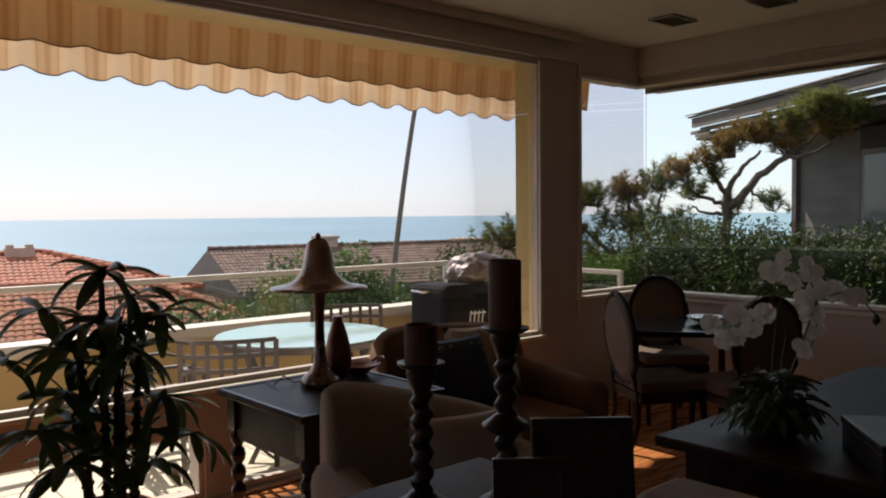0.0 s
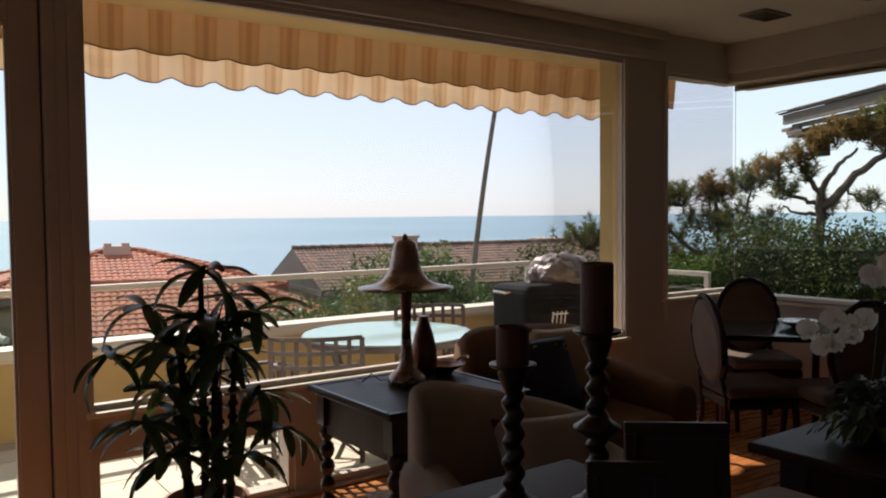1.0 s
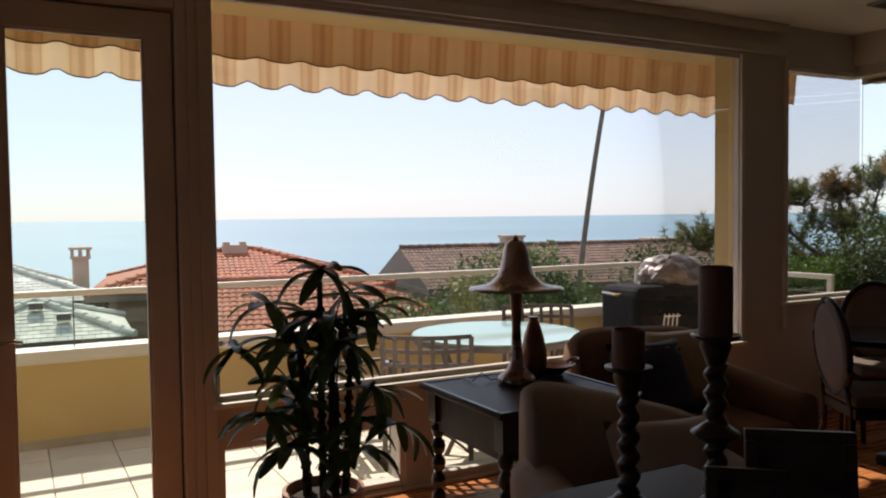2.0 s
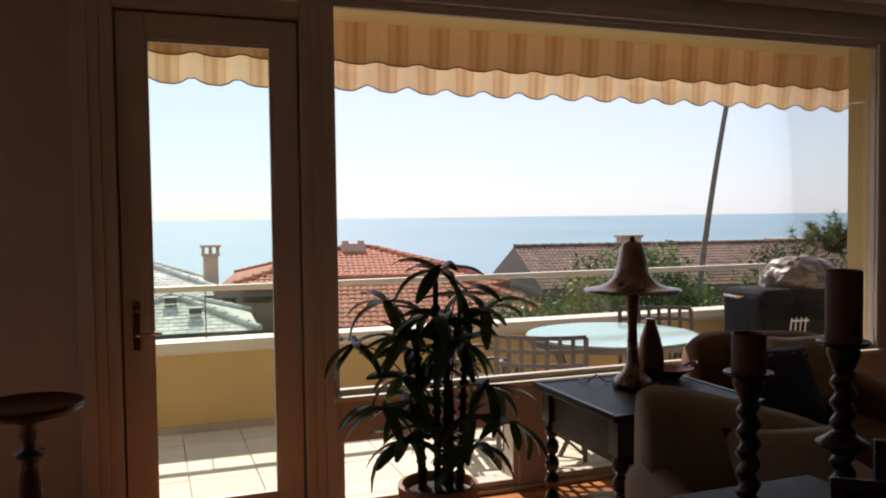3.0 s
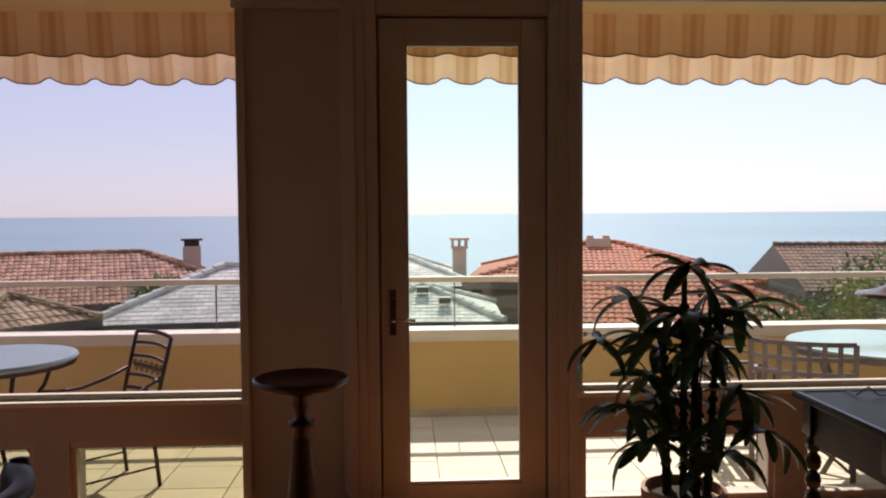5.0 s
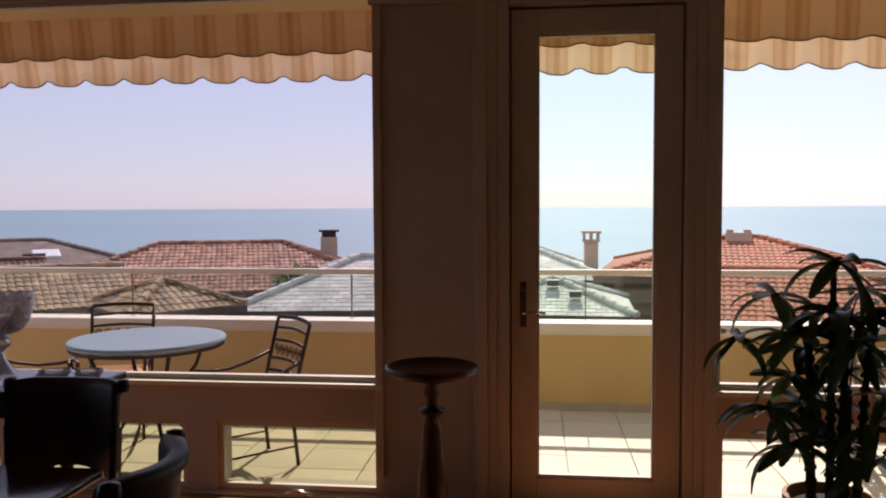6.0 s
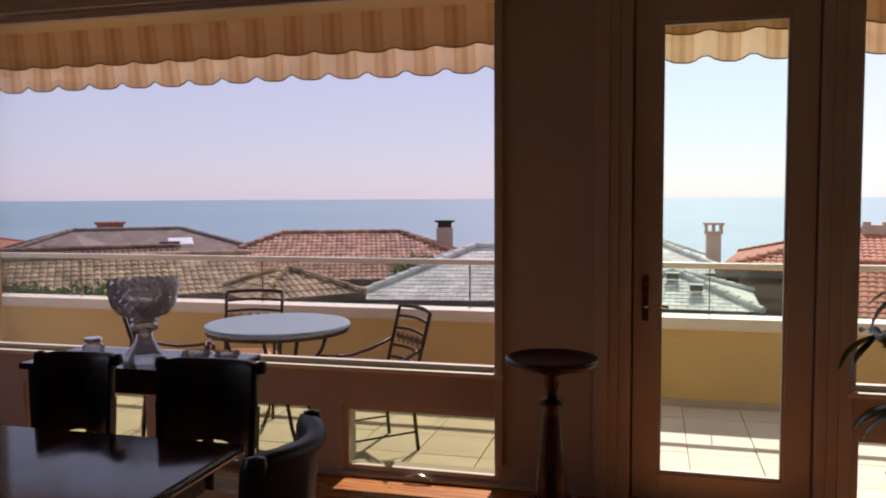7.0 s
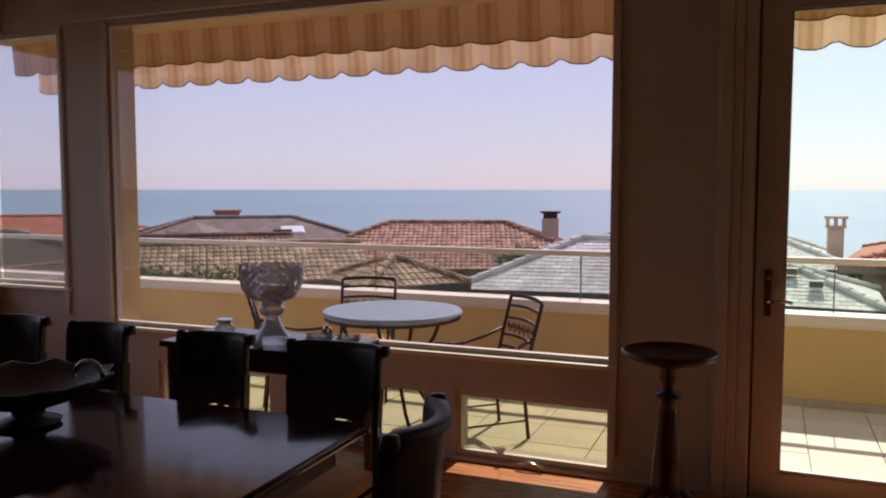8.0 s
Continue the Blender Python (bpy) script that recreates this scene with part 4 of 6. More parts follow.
def pine_tuft(lists, rn, c, r, n, L=0.13, up=0.5):
    """A brush of needles round a short upright shoot."""
    vs, fs = lists
    c = Vector(c)
    ax = Vector((rn.gauss(0, 0.35), rn.gauss(0, 0.35), 1)).normalized()
    for _ in range(n):
        o = ax * rn.uniform(0, r * 1.5)
        d = (Vector((rn.gauss(0, 1), rn.gauss(0, 1), rn.gauss(0, 0.5))).normalized() + ax * up).normalized()
        w = d.cross(Vector((rn.gauss(0, 1), rn.gauss(0, 1), rn.gauss(0, 1)))).normalized() * 0.005
        k = len(vs)
        q = c + o
        vs += [q - w, q + w, q + d * L * rn.uniform(0.5, 1.1)]
        fs.append((k, k + 1, k + 2))


def pine(label, base, limbs, tufts):
    """limbs: (points, radius, end radius); tufts: (centre, spread, count, material)."""
    t = thing("pine_tree", label, "tree", pose(*base))
    for i, (pts, r0, r1) in enumerate(limbs):
        bm = B()
        P = [Vector(p) for p in pts]
        fine = []
        for a, b in zip(P, P[1:]):
            for k in range(4):
                fine.append(a.lerp(b, k / 4) + Vector((rn.uniform(-1, 1), rn.uniform(-1, 1), rn.uniform(-1, 1))) * (0.02 if fine else 0))
        tube(bm, fine + [P[-1]], r0, 8, r1)
        part("trunk" if i == 0 else "limb", bm, M["bark"], t, smooth=True)
    for mt in sorted({q[3] for q in tufts}):
        ls = ([], [])
        twigs = B()
        for c, r, n, m_ in tufts:
            if m_ != mt:
                continue
            c = Vector(c)
            for _ in range(n):
                p = c + Vector((rn.gauss(0, 0.45) * r[0], rn.gauss(0, 0.45) * r[1], rn.gauss(0, 0.45) * r[2]))
                pine_tuft(ls, rn, p, 0.09, 44)
                if rn.random() < 0.35:
                    tube(twigs, [c + Vector((0, 0, -r[2] * 0.6)), c.lerp(p, 0.6) + Vector((0, 0, -0.05)), p], 0.010, 5, 0.004)
        nd = leaves_part("needles", ls, M[mt], t)
        part("twigs", twigs, M["bark"], nd)
    return t


PB = Vector((9.13, 4.90, 0.0))
G, O = "needle", "rust_needle"
pine("wind-shaped pine with a leaning trunk and rusty needles", PB,
     [([(0.02, 0, -0.2), (0.0, 0.02, 0.8), (0.0, 0.0, 1.40), (0.0, 0.0, 1.76)], 0.075, 0.05),
      ([(0.0, 0, 1.52), (0.10, -0.18, 1.72), (0.20, -0.37, 1.97), (0.34, -0.62, 2.16), (0.42, -0.80, 2.32), (0.55, -1.12, 2.62)], 0.058, 0.016),
      ([(0.0, 0.0, 1.74), (0.05, -0.08, 1.92), (0.10, -0.20, 2.06), (0.16, -0.34, 2.22)], 0.04, 0.014),
      ([(0.0, 0.0, 1.70), (-0.08, 0.10, 1.86), (-0.16, 0.18, 2.02), (-0.20, 0.22, 2.14)], 0.035, 0.012),
      ([(0.0, 0.0, 1.55), (-0.10, 0.16, 1.62), (-0.24, 0.34, 1.74), (-0.34, 0.46, 1.92)], 0.032, 0.010),
      ([(0.0, 0.0, 1.45), (-0.12, 0.22, 1.46), (-0.22, 0.36, 1.56)], 0.026, 0.010),
      ([(0.30, -0.55, 2.10), (0.42, -0.78, 2.16), (0.52, -1.02, 2.28)], 0.026, 0.010),
      ([(0.12, -0.22, 1.78), (0.20, -0.30, 1.62), (0.28, -0.44, 1.56)], 0.020, 0.008)],
     [((0.42, -0.90, 2.66), (0.22, 0.36, 0.13), 95, G), ((0.56, -1.22, 2.56), (0.20, 0.26, 0.13), 60, G), ((0.30, -0.62, 2.52), (0.18, 0.24, 0.12), 36, G),
      ((0.50, -1.05, 2.38), (0.16, 0.24, 0.10), 34, O), ((0.14, -0.30, 2.38), (0.18, 0.32, 0.12), 66, O), ((0.0, -0.02, 2.28), (0.16, 0.24, 0.12), 44, O), ((0.30, -0.58, 2.24), (0.16, 0.22, 0.10), 34, O),
      ((-0.18, 0.18, 2.10), (0.14, 0.20, 0.12), 26, O), ((-0.34, 0.46, 1.96), (0.14, 0.22, 0.13), 32, O), ((-0.26, 0.34, 1.70), (0.14, 0.18, 0.10), 20, G), ((-0.10, 0.10, 1.90), (0.12, 0.14, 0.10), 12, G),
      ((0.28, -0.44, 1.55), (0.12, 0.18, 0.10), 14, G), ((0.08, -0.06, 1.50), (0.10, 0.16, 0.10), 12, G)])
pine("young bushy pine with upright shoots behind the hedge", (9.5, 6.55, -0.2),
     [([(0, 0, 0), (0.05, 0, 1.0), (0, 0.1, 1.95)], 0.07, 0.02), ([(0, 0, 0.9), (-0.3, 0.5, 1.35), (-0.42, 0.7, 1.6)], 0.04, 0.012), ([(0, 0, 1.0), (0.1, -0.3, 1.6), (0.14, -0.4, 2.0)], 0.04, 0.012), ([(-0.2, 0.3, 0.8), (-0.5, 0.9, 1.2), (-0.6, 1.2, 1.45)], 0.035, 0.012)],
     [((0.10, -0.35, 2.08), (0.24, 0.26, 0.20), 60, G), ((-0.05, 0.05, 1.95), (0.26, 0.30, 0.18), 60, O), ((-0.30, 0.45, 1.88), (0.28, 0.32, 0.16), 56, G), ((-0.50, 0.85, 1.68), (0.26, 0.30, 0.16), 50, G), ((-0.70, 1.20, 1.55), (0.26, 0.32, 0.18), 50, G),
      ((0.0, 0.0, 1.55), (0.45, 0.6, 0.25), 80, G), ((-0.5, 0.8, 1.30), (0.45, 0.6, 0.25), 90, G), ((-0.9, 1.6, 1.30), (0.35, 0.4, 0.25), 70, G), ((0.2, -0.5, 1.45), (0.3, 0.4, 0.25), 50, G), ((-0.3, 0.5, 0.95), (0.6, 1.0, 0.25), 110, G)])


def shrub(label, base, blobs, m, size=0.11, name="shrub"):
    s = thing(name, label, name, pose(*base))
    ls = ([], [])
    bm = B()
    for c, r, n in blobs:
        leaf_cloud(ls, rn, c, r, n, size, shell=0.35)
        tube(bm, [(c[0] * 0.3, c[1] * 0.3, -0.3), (c[0] * 0.6, c[1] * 0.6, c[2] * 0.5), c], 0.05, 6, 0.015)
    part("trunk", bm, M["bark"], s)
    leaves_part("foliage", ls, m, s)
    return s


shrub("tall dark shrubs screening the neighbouring plot", (11.2, 7.9, -0.4), [((0, 0, 1.1), (0.9, 0.9, 0.95), 2600), ((-0.9, 1.0, 0.9), (0.9, 0.9, 0.85), 2600), ((0.6, -1.0, 1.05), (0.7, 0.8, 0.80), 2300), ((-1.8, 2.0, 0.8), (0.9, 0.9, 0.8), 2300), ((1.3, -1.9, 1.05), (0.5, 0.6, 0.75), 1500)], M["hedge"], 0.075)
shrub("broad leafy shrub rising behind the guard glass", (6.947, 11.005, -3.4), [((-1.6, -0.3, 3.0), (1.0, 0.7, 0.9), 1700), ((-0.3, 0, 3.5), (1.1, 0.8, 0.95), 2000), ((0.9, 0.1, 3.7), (0.8, 0.7, 0.8), 1500), ((0.3, -0.4, 2.6), (1.5, 0.7, 0.9), 1700), ((1.6, -0.2, 3.0), (0.8, 0.7, 0.9), 1300)], M["bush"])
shrub("pale green shrub beside the low tiled wing", (4.942, 11.457, -3.4), [((0, 0, 3.0), (0.55, 0.5, 0.75), 900), ((0.5, 0, 2.6), (0.5, 0.5, 0.7), 700)], M["bush"])
shrub("rounded shrub on the far slope", (30.575, 27.993, -3.2), [((0, 0, 3.1), (1.3, 1.0, 0.8), 900)], M["bush"], 0.2)
shrub("dark shrubs between the tiled roofs", (-6.057, 23.884, -3.0), [((0, 0, 2.2), (1.6, 0.8, 0.7), 900), ((-1.5, 0.5, 2.2), (1.0, 0.8, 0.6), 600)], M["bush"], 0.18)
shrub("dry shrubs below the tan tiled roofs", (-11.557, 13.907, -3.2), [((0, 0, 2.5), (1.2, 0.7, 0.6), 900), ((-2.0, 0.2, 2.5), (1.2, 0.7, 0.5), 900)], M["bush"], 0.15)
shrub("red-flowering shrub beside the slate pavilion", (2.62, 17.6, -3.3), [((0, 0, 2.05), (0.35, 0.3, 0.28), 500), ((-0.45, 0.1, 1.95), (0.3, 0.3, 0.22), 350)], M["red_bloom"], 0.08)
shrub("yellow-green shrub between two slate roofs", (2.627, 26.853, -3.2), [((0, 0, 2.2), (0.8, 0.6, 0.5), 600)], M["hedge"], 0.14)

pt = thing("palm_tree", "tall slender palm with a leaning bare trunk", "palm tree", pose(14.581, 19.228, -4.0))
bm = B()
tube(bm, [(0.05 * i + 0.012 * i * i * 0.5, -0.04 * i, 0.9 * i) for i in range(15)], 0.10, 12, 0.055)
part("trunk", bm, M["palm_bark"], pt, smooth=True)
top = Vector((0.05 * 14 + 0.012 * 98, -0.56, 12.6))
for i in range(14):
    a = i * 2.4
    vs, fs = [], []
    for j in range(16):
        u = j / 15
        c = top + Vector((math.cos(a), math.sin(a), 0)) * 2.0 * u + Vector((0, 0, 0.8 * u - 2.2 * u * u))
        sd_ = Vector((-math.sin(a), math.cos(a), 0)) * (0.45 * math.sin(math.pi * min(u + 0.12, 1)) + 0.02)
        k = len(vs)
        vs += [c, c + sd_ + Vector((0, 0, -0.25)), c + Vector((0, 0, 0.03)) + sd_ * 0.1, c - sd_ + Vector((0, 0, -0.25))]
        fs += [(k, k + 1, k + 2), (k, k + 2, k + 3)]
    leaves_part("frond", (vs, fs), M["bush"], pt)

# ---- terrace furniture ----
def iron_chair(m, label):
    """A wrought-iron armchair with a raked back, a scroll panel and a peach cushion; faces local +y."""
    c = thing("patio_chair", label, "chair", m, "chairs round the stone table")

    def rake(z):
        return -0.20 - 0.26 * max(0.0, z - 0.42)

    for sx in (-1, 1):
        bm = B()
        tube(bm, [(sx * 0.22, -0.24, 0.0), (sx * 0.215, -0.20, 0.40), (sx * 0.22, rake(0.65), 0.65), (sx * 0.225, rake(0.93), 0.93)], 0.013, 8)
        part("back_post", bm, M["iron"], c, smooth=True)
        bm = B()
        tube(bm, [(sx * 0.23, rake(0.70), 0.70), (sx * 0.25, -0.12, 0.635), (sx * 0.262, 0.02, 0.60), (sx * 0.262, 0.16, 0.60), (sx * 0.255, 0.245, 0.615), (sx * 0.25, 0.275, 0.595), (sx * 0.25, 0.262, 0.57)], 0.012, 8)
        part("arm", bm, M["iron"], c, smooth=True)
        bm = B()
        tube(bm, [(sx * 0.252, 0.225, 0.61), (sx * 0.245, 0.245, 0.52), (sx * 0.225, 0.215, 0.42), (sx * 0.225, 0.22, 0.0)], 0.011, 8)
        part("front_leg", bm, M["iron"], c, smooth=True)
        bm = B()
        tube(bm, [(sx * 0.245 + 0.0, 0.05 + 0.05 * math.cos(a) * (1 - a / 16), 0.52 + 0.05 * math.sin(a) * (1 - a / 16)) for a in [k * 0.6 for k in range(16)]], 0.005, 5)
        part("arm_scroll", bm, M["iron"], c)
        bm = B()
        tube(bm, [(sx * 0.22, -0.225, 0.14), (sx * 0.225, 0.22, 0.14)], 0.007, 6)
        part("stretcher", bm, M["iron"], c)
    for z, w in ((0.93, 0.026), (0.86, 0.020), (0.775, 0.020), (0.655, 0.020), (0.575, 0.024), (0.53, 0.016)):
        bm = B()
        bar(bm, curve_pts((-0.222, rake(z), z), (0.222, rake(z), z), 8, lambda u: (0, -0.025 * math.sin(math.pi * u), 0.010 * math.sin(math.pi * u))), w, 0.009)
        part("back_slat", bm, M["iron"], c)
    for k in range(6):
        x = -0.175 + 0.07 * k
        bm = B()
        tube(bm, [(x + 0.030 * math.cos(a) * (1 - a / 14), rake(0.715) - 0.02, 0.715 + 0.045 * math.sin(a) * (1 - a / 14)) for a in [q * 0.65 for q in range(16)]], 0.005, 5)
        part("back_scroll", bm, M["iron"], c)
    bm = B()
    box(bm, -0.215, 0.215, -0.205, 0.215, 0.405, 0.42, 0.004)
    part("seat_frame", bm, M["iron"], c)
    bm = B()
    puff(bm, -0.205, 0.205, -0.19, 0.21, 0.422, 0.49, 0.025)
    part("cushion", bm, M["orange_cloth"], c, "peach seat cushion", smooth=True)
    return c


T0 = -0.07
rt = thing("round_table", "round blue-grey stone patio table on iron legs", "table", pose(-2.518, 4.401, T0) @ Matrix.Diagonal((1, 1, 1.033, 1)))
bm = B()
lathe(bm, [(0.44, 0.715), (0.465, 0.722), (0.47, 0.735), (0.462, 0.747), (0.44, 0.75)], seg=48)
part("tabletop", bm, M["slate_top"], rt)
bm = B()
lathe(bm, [(0.455, 0.695), (0.46, 0.714), (0.445, 0.714), (0.44, 0.695)], seg=40, caps=False)
part("rim_band", bm, M["iron"], rt)
for i in range(4):
    a = math.pi / 4 + i * math.pi / 2
    bm = B()
    tube(bm, [(r * math.cos(a), r * math.sin(a), z) for r, z in ((0.36, 0.70), (0.30, 0.55), (0.16, 0.38), (0.14, 0.28), (0.24, 0.12), (0.36, 0.0))], 0.013, 8)
    part("leg", bm, M["iron"], rt, smooth=True)
S9 = Matrix.Diagonal((0.95, 0.95, 0.93, 1))
iron_chair(pose(-1.87, 4.36, T0, 0, 0, 134) @ S9, "dark wrought-iron armchair with a peach cushion beside the stone table")
iron_chair(pose(-3.03, 4.93, T0, 0, 0, 197) @ S9, "dark wrought-iron armchair with its back to the parapet")
iron_chair(pose(-3.22, 4.32, T0, 0, 0, -55) @ S9, "dark wrought-iron armchair drawn up to the stone table")


def lattice_chair(m, label):
    """A brown metal chair with a woven lattice back; faces local +y."""
    c = thing("lattice_chair", label, "chair", m, "lattice chairs round the glass table")
    def back(u, z):
        return (u * 0.27, -0.24 + 0.07 * u * u - 0.10 * (z - 0.42), z)
    for sx in (-1, 1):
        bm = B()
        bar(bm, [(sx * 0.26, -0.17, 0.0), back(sx, 0.42), back(sx, 0.84)], 0.03, 0.02, (1, 0, 0))
        part("back_post", bm, M["grey_metal"], c)
        bm = B()
        bar(bm, [(sx * 0.26, 0.24, 0.0), (sx * 0.26, 0.23, 0.60), (sx * 0.27, 0.10, 0.635), (sx * 0.27, -0.19, 0.63)], 0.03, 0.018, (1, 0, 0))
        part("arm", bm, M["grey_metal"], c)
    for i, z in enumerate((0.50, 0.585, 0.67, 0.755, 0.84)):
        bm = B()
        bar(bm, [back(-1 + k / 5, z) for k in range(11)], 0.026, 0.010)
        part("back_strap", bm, M["grey_metal"], c)
    for k in range(1, 7):
        u = -1 + 2 * k / 7
        bm = B()
        bar(bm, [tuple(Vector(back(u, z)) + Vector((0, 0.009 * (-1) ** (k + j), 0))) for j, z in enumerate((0.42, 0.52, 0.62, 0.72, 0.845))], 0.026, 0.008, (1, 0, 0))
        part("back_strap", bm, M["grey_metal"], c)
    for k in range(6):
        bm = B()
        box(bm, -0.255, 0.255, -0.17 + k * 0.07, -0.125 + k * 0.07, 0.40, 0.412)
        part("seat_strap", bm, M["grey_metal"], c)
    bm = B()
    for sx in (-1, 1):
        box(bm, sx * 0.255 - 0.012, sx * 0.255 + 0.012, -0.20, 0.24, 0.395, 0.42)
    part("seat_rail", bm, M["grey_metal"], c)
    for x0, x1, yy in ((-0.25, 0.25, 0.24), (-0.25, 0.25, -0.18)):
        bm = B()
        tube(bm, curve_pts((x0, yy, 0.12), (x1, yy, 0.12), 8, lambda u: (0, 0, 0.14 * math.sin(math.pi * u))), 0.009, 6)
        part("stretcher", bm, M["grey_metal"], c)
    return c


gt = thing("glass_table", "round aqua glass patio table with a metal rim", "table", pose(2.82, 4.456, T0) @ Matrix.Diagonal((1, 1, 1.033, 1)))
bm = B()
lathe(bm, [(0.55, 0.728), (0.575, 0.731), (0.577, 0.739), (0.55, 0.742)], seg=48)
part("tabletop", bm, M["table_glass"], gt)
bm = B()
lathe(bm, [(0.565, 0.69), (0.588, 0.692), (0.588, 0.727), (0.565, 0.727)], seg=48, caps=False)
part("rim_band", bm, M["grey_metal"], gt)
for i in range(4):
    a = 0.3 + i * math.pi / 2
    bm = B()
    tube(bm, [(r * math.cos(a), r * math.sin(a), z) for r, z in ((0.54, 0.70), (0.46, 0.5), (0.34, 0.33), (0.40, 0.14), (0.52, 0.0))], 0.016, 8)
    part("leg", bm, M["grey_metal"], gt, smooth=True)
bm = B()
tube(bm, [(0.35 * math.cos(k * math.pi / 12), 0.35 * math.sin(k * math.pi / 12), 0.33) for k in range(25)], 0.010, 6)
part("leg_ring", bm, M["grey_metal"], gt)
lattice_chair(pose(2.188, 4.259, T0, 0, 0, -29), "brown metal chair with a woven lattice back beside the glass table")
lattice_chair(pose(1.967, 4.854, T0, 0, 0, -100), "brown metal lattice chair pulled away from the glass table")
lattice_chair(pose(3.461, 4.829, T0, 0, 0, 153), "brown metal lattice chair with its back to the parapet")

gr = thing("barbecue", "covered barbecue with a black vinyl cover and silver hood wrap", "grill", pose(4.90, 4.999, T0, 0, 0, -8) @ Matrix.Diagonal((0.78, 0.9, 1.12, 1)))
bm = B()
puff(bm, -0.62, 0.62, -0.32, 0.32, 0.02, 0.86, 0.07, seg=3)
for v in bm.verts:
    v.co += Vector((1, 1, 0.5)) * 0.03 * noise.noise(v.co * 4)
part("cover", bm, M["cover_black"], gr)
bm = B()
bmesh.ops.create_icosphere(bm, subdivisions=4, radius=1, matrix=Matrix.Translation((0.1, 0, 0.88)) @ Matrix.Diagonal((0.46, 0.28, 0.20, 1)))
for v in bm.verts:
    v.co += (v.co - Vector((0.1, 0, 0.88))) * (0.22 * noise.noise(v.co * 5.5) + 0.10 * noise.noise(v.co * 14))
    v.co.z = max(v.co.z, 0.84)
part("hood_wrap", bm, M["cover_silver"], gr, "crumpled silver film")
bm = B()
tube(bm, [(-0.66, -0.1, 0.80), (-0.74, -0.1, 0.80), (-0.74, 0.1, 0.80), (-0.66, 0.1, 0.80)], 0.012, 6)
part("side_handle", bm, M["nickel"], gr)
bm = B()
for k in range(4):
    tube(bm, [(-0.36 + 0.055 * k, -0.37, 0.44), (-0.30 + 0.055 * k, -0.35, 0.66)], 0.007, 6)
for k in range(3):
    tube(bm, [(-0.37 + 0.03 * k, -0.375 + 0.01 * k, 0.46 + 0.09 * k), (-0.17 + 0.03 * k, -0.375 + 0.01 * k, 0.46 + 0.09 * k)], 0.007, 6)
part("wire_rack", bm, M["white"], gr, "white wire cooking rack hung on the front")

# ---- living room ----
def turned(bm, x, y, z0, z1, r, n=7, m=None):
    """A bobbin-turned leg with square blocks at its ends."""
    box(bm, x - r, x + r, y - r, y + r, z1 - 0.14, z1, 0.003)
    prof = [(r * 0.55, z0)]
    h = (z1 - 0.14 - z0 - 0.02) / n
    for i in range(n):
        b = z0 + 0.02 + i * h
        prof += [(r * 0.5, b), (r * 0.85, b + h * 0.2), (r * 1.0, b + h * 0.5), (r * 0.85, b + h * 0.8), (r * 0.5, b + h * 0.98)]
    lathe(bm, prof, (x, y, 0), 14)


st = thing("side_table", "dark-stained wooden side table with bobbin-turned legs", "table", pose(1.872, 2.683, 0))
bm = B()
box(bm, -0.36, 0.36, -0.35, 0.35, 0.712, 0.738, 0.007)
tp = part("tabletop", bm, M["dark_wood"], st)
bm = B()
for x0, x1, y0, y1 in ((-0.36, 0.36, -0.35, -0.325), (-0.36, 0.36, 0.325, 0.35), (-0.36, -0.335, -0.324, 0.324), (0.335, 0.36, -0.324, 0.324)):
    box(bm, x0 + 0.004, x1 - 0.004, y0 + 0.004, y1 - 0.004, 0.7385, 0.742, 0.001)
part("edge_moulding", bm, M["black_wood"], tp)
for nm, x0, x1, y0, y1 in (("apron", -0.27, 0.27, -0.30, -0.28), ("apron", -0.27, 0.27, 0.28, 0.30), ("apron", -0.31, -0.29, -0.27, 0.27), ("apron", 0.29, 0.31, -0.27, 0.27)):
    bm = B()
    box(bm, x0, x1, y0, y1, 0.53, 0.711, 0.003)
    part(nm, bm, M["dark_wood"], st)
for sx in (-1, 1):
    for sy in (-1, 1):
        bm = B()
        turned(bm, sx * 0.295, sy * 0.285, 0.0, 0.71, 0.033)
        part("leg", bm, M["black_wood"], st, smooth=False)
for sy in (-1, 1):
    bm = B()
    box(bm, -0.27, 0.27, sy * 0.285 - 0.014, sy * 0.285 + 0.014, 0.10, 0.14, 0.003)
    part("stretcher", bm, M["black_wood"], st)

lamp = thing("table_lamp", "bronze table lamp with a flared bell shade, unlit", "lamp", pose(1.88, 2.775, 0.742) @ Matrix.Diagonal((0.92, 0.92, 1, 1)))
bm = B()
lathe(bm, [(0.088, 0.0), (0.094, 0.006), (0.092, 0.03), (0.075, 0.045), (0.05, 0.065), (0.034, 0.095), (0.027, 0.14), (0.026, 0.2)], seg=32)
part("base", bm, M["bronze2"], lamp, smooth=True)
bm = B()
lathe(bm, [(0.024, 0.2), (0.022, 0.26), (0.025, 0.32), (0.031, 0.40), (0.034, 0.43), (0.016, 0.45)], seg=24)
part("stem", bm, M["bronze"], lamp, smooth=True)
bm = B()
prof = [(0.232, 0.428), (0.229, 0.433), (0.195, 0.438), (0.155, 0.446), (0.118, 0.462), (0.092, 0.488), (0.077, 0.522), (0.068, 0.560), (0.061, 0.600), (0.050, 0.630), (0.030, 0.645), (0.010, 0.650)]
lathe(bm, prof, seg=40, caps=False)
lathe(bm, [(r - 0.003, z - 0.004) for r, z in prof], seg=40, caps=False)
part("shade", bm, M["bronze2"], lamp, "brushed bronze bell shade", smooth=True)
bm = B()
lathe(bm, [(0.010, 0.648), (0.015, 0.656), (0.010, 0.665), (0.003, 0.671)], seg=12)
part("finial", bm, M["bronze"], lamp, smooth=True)
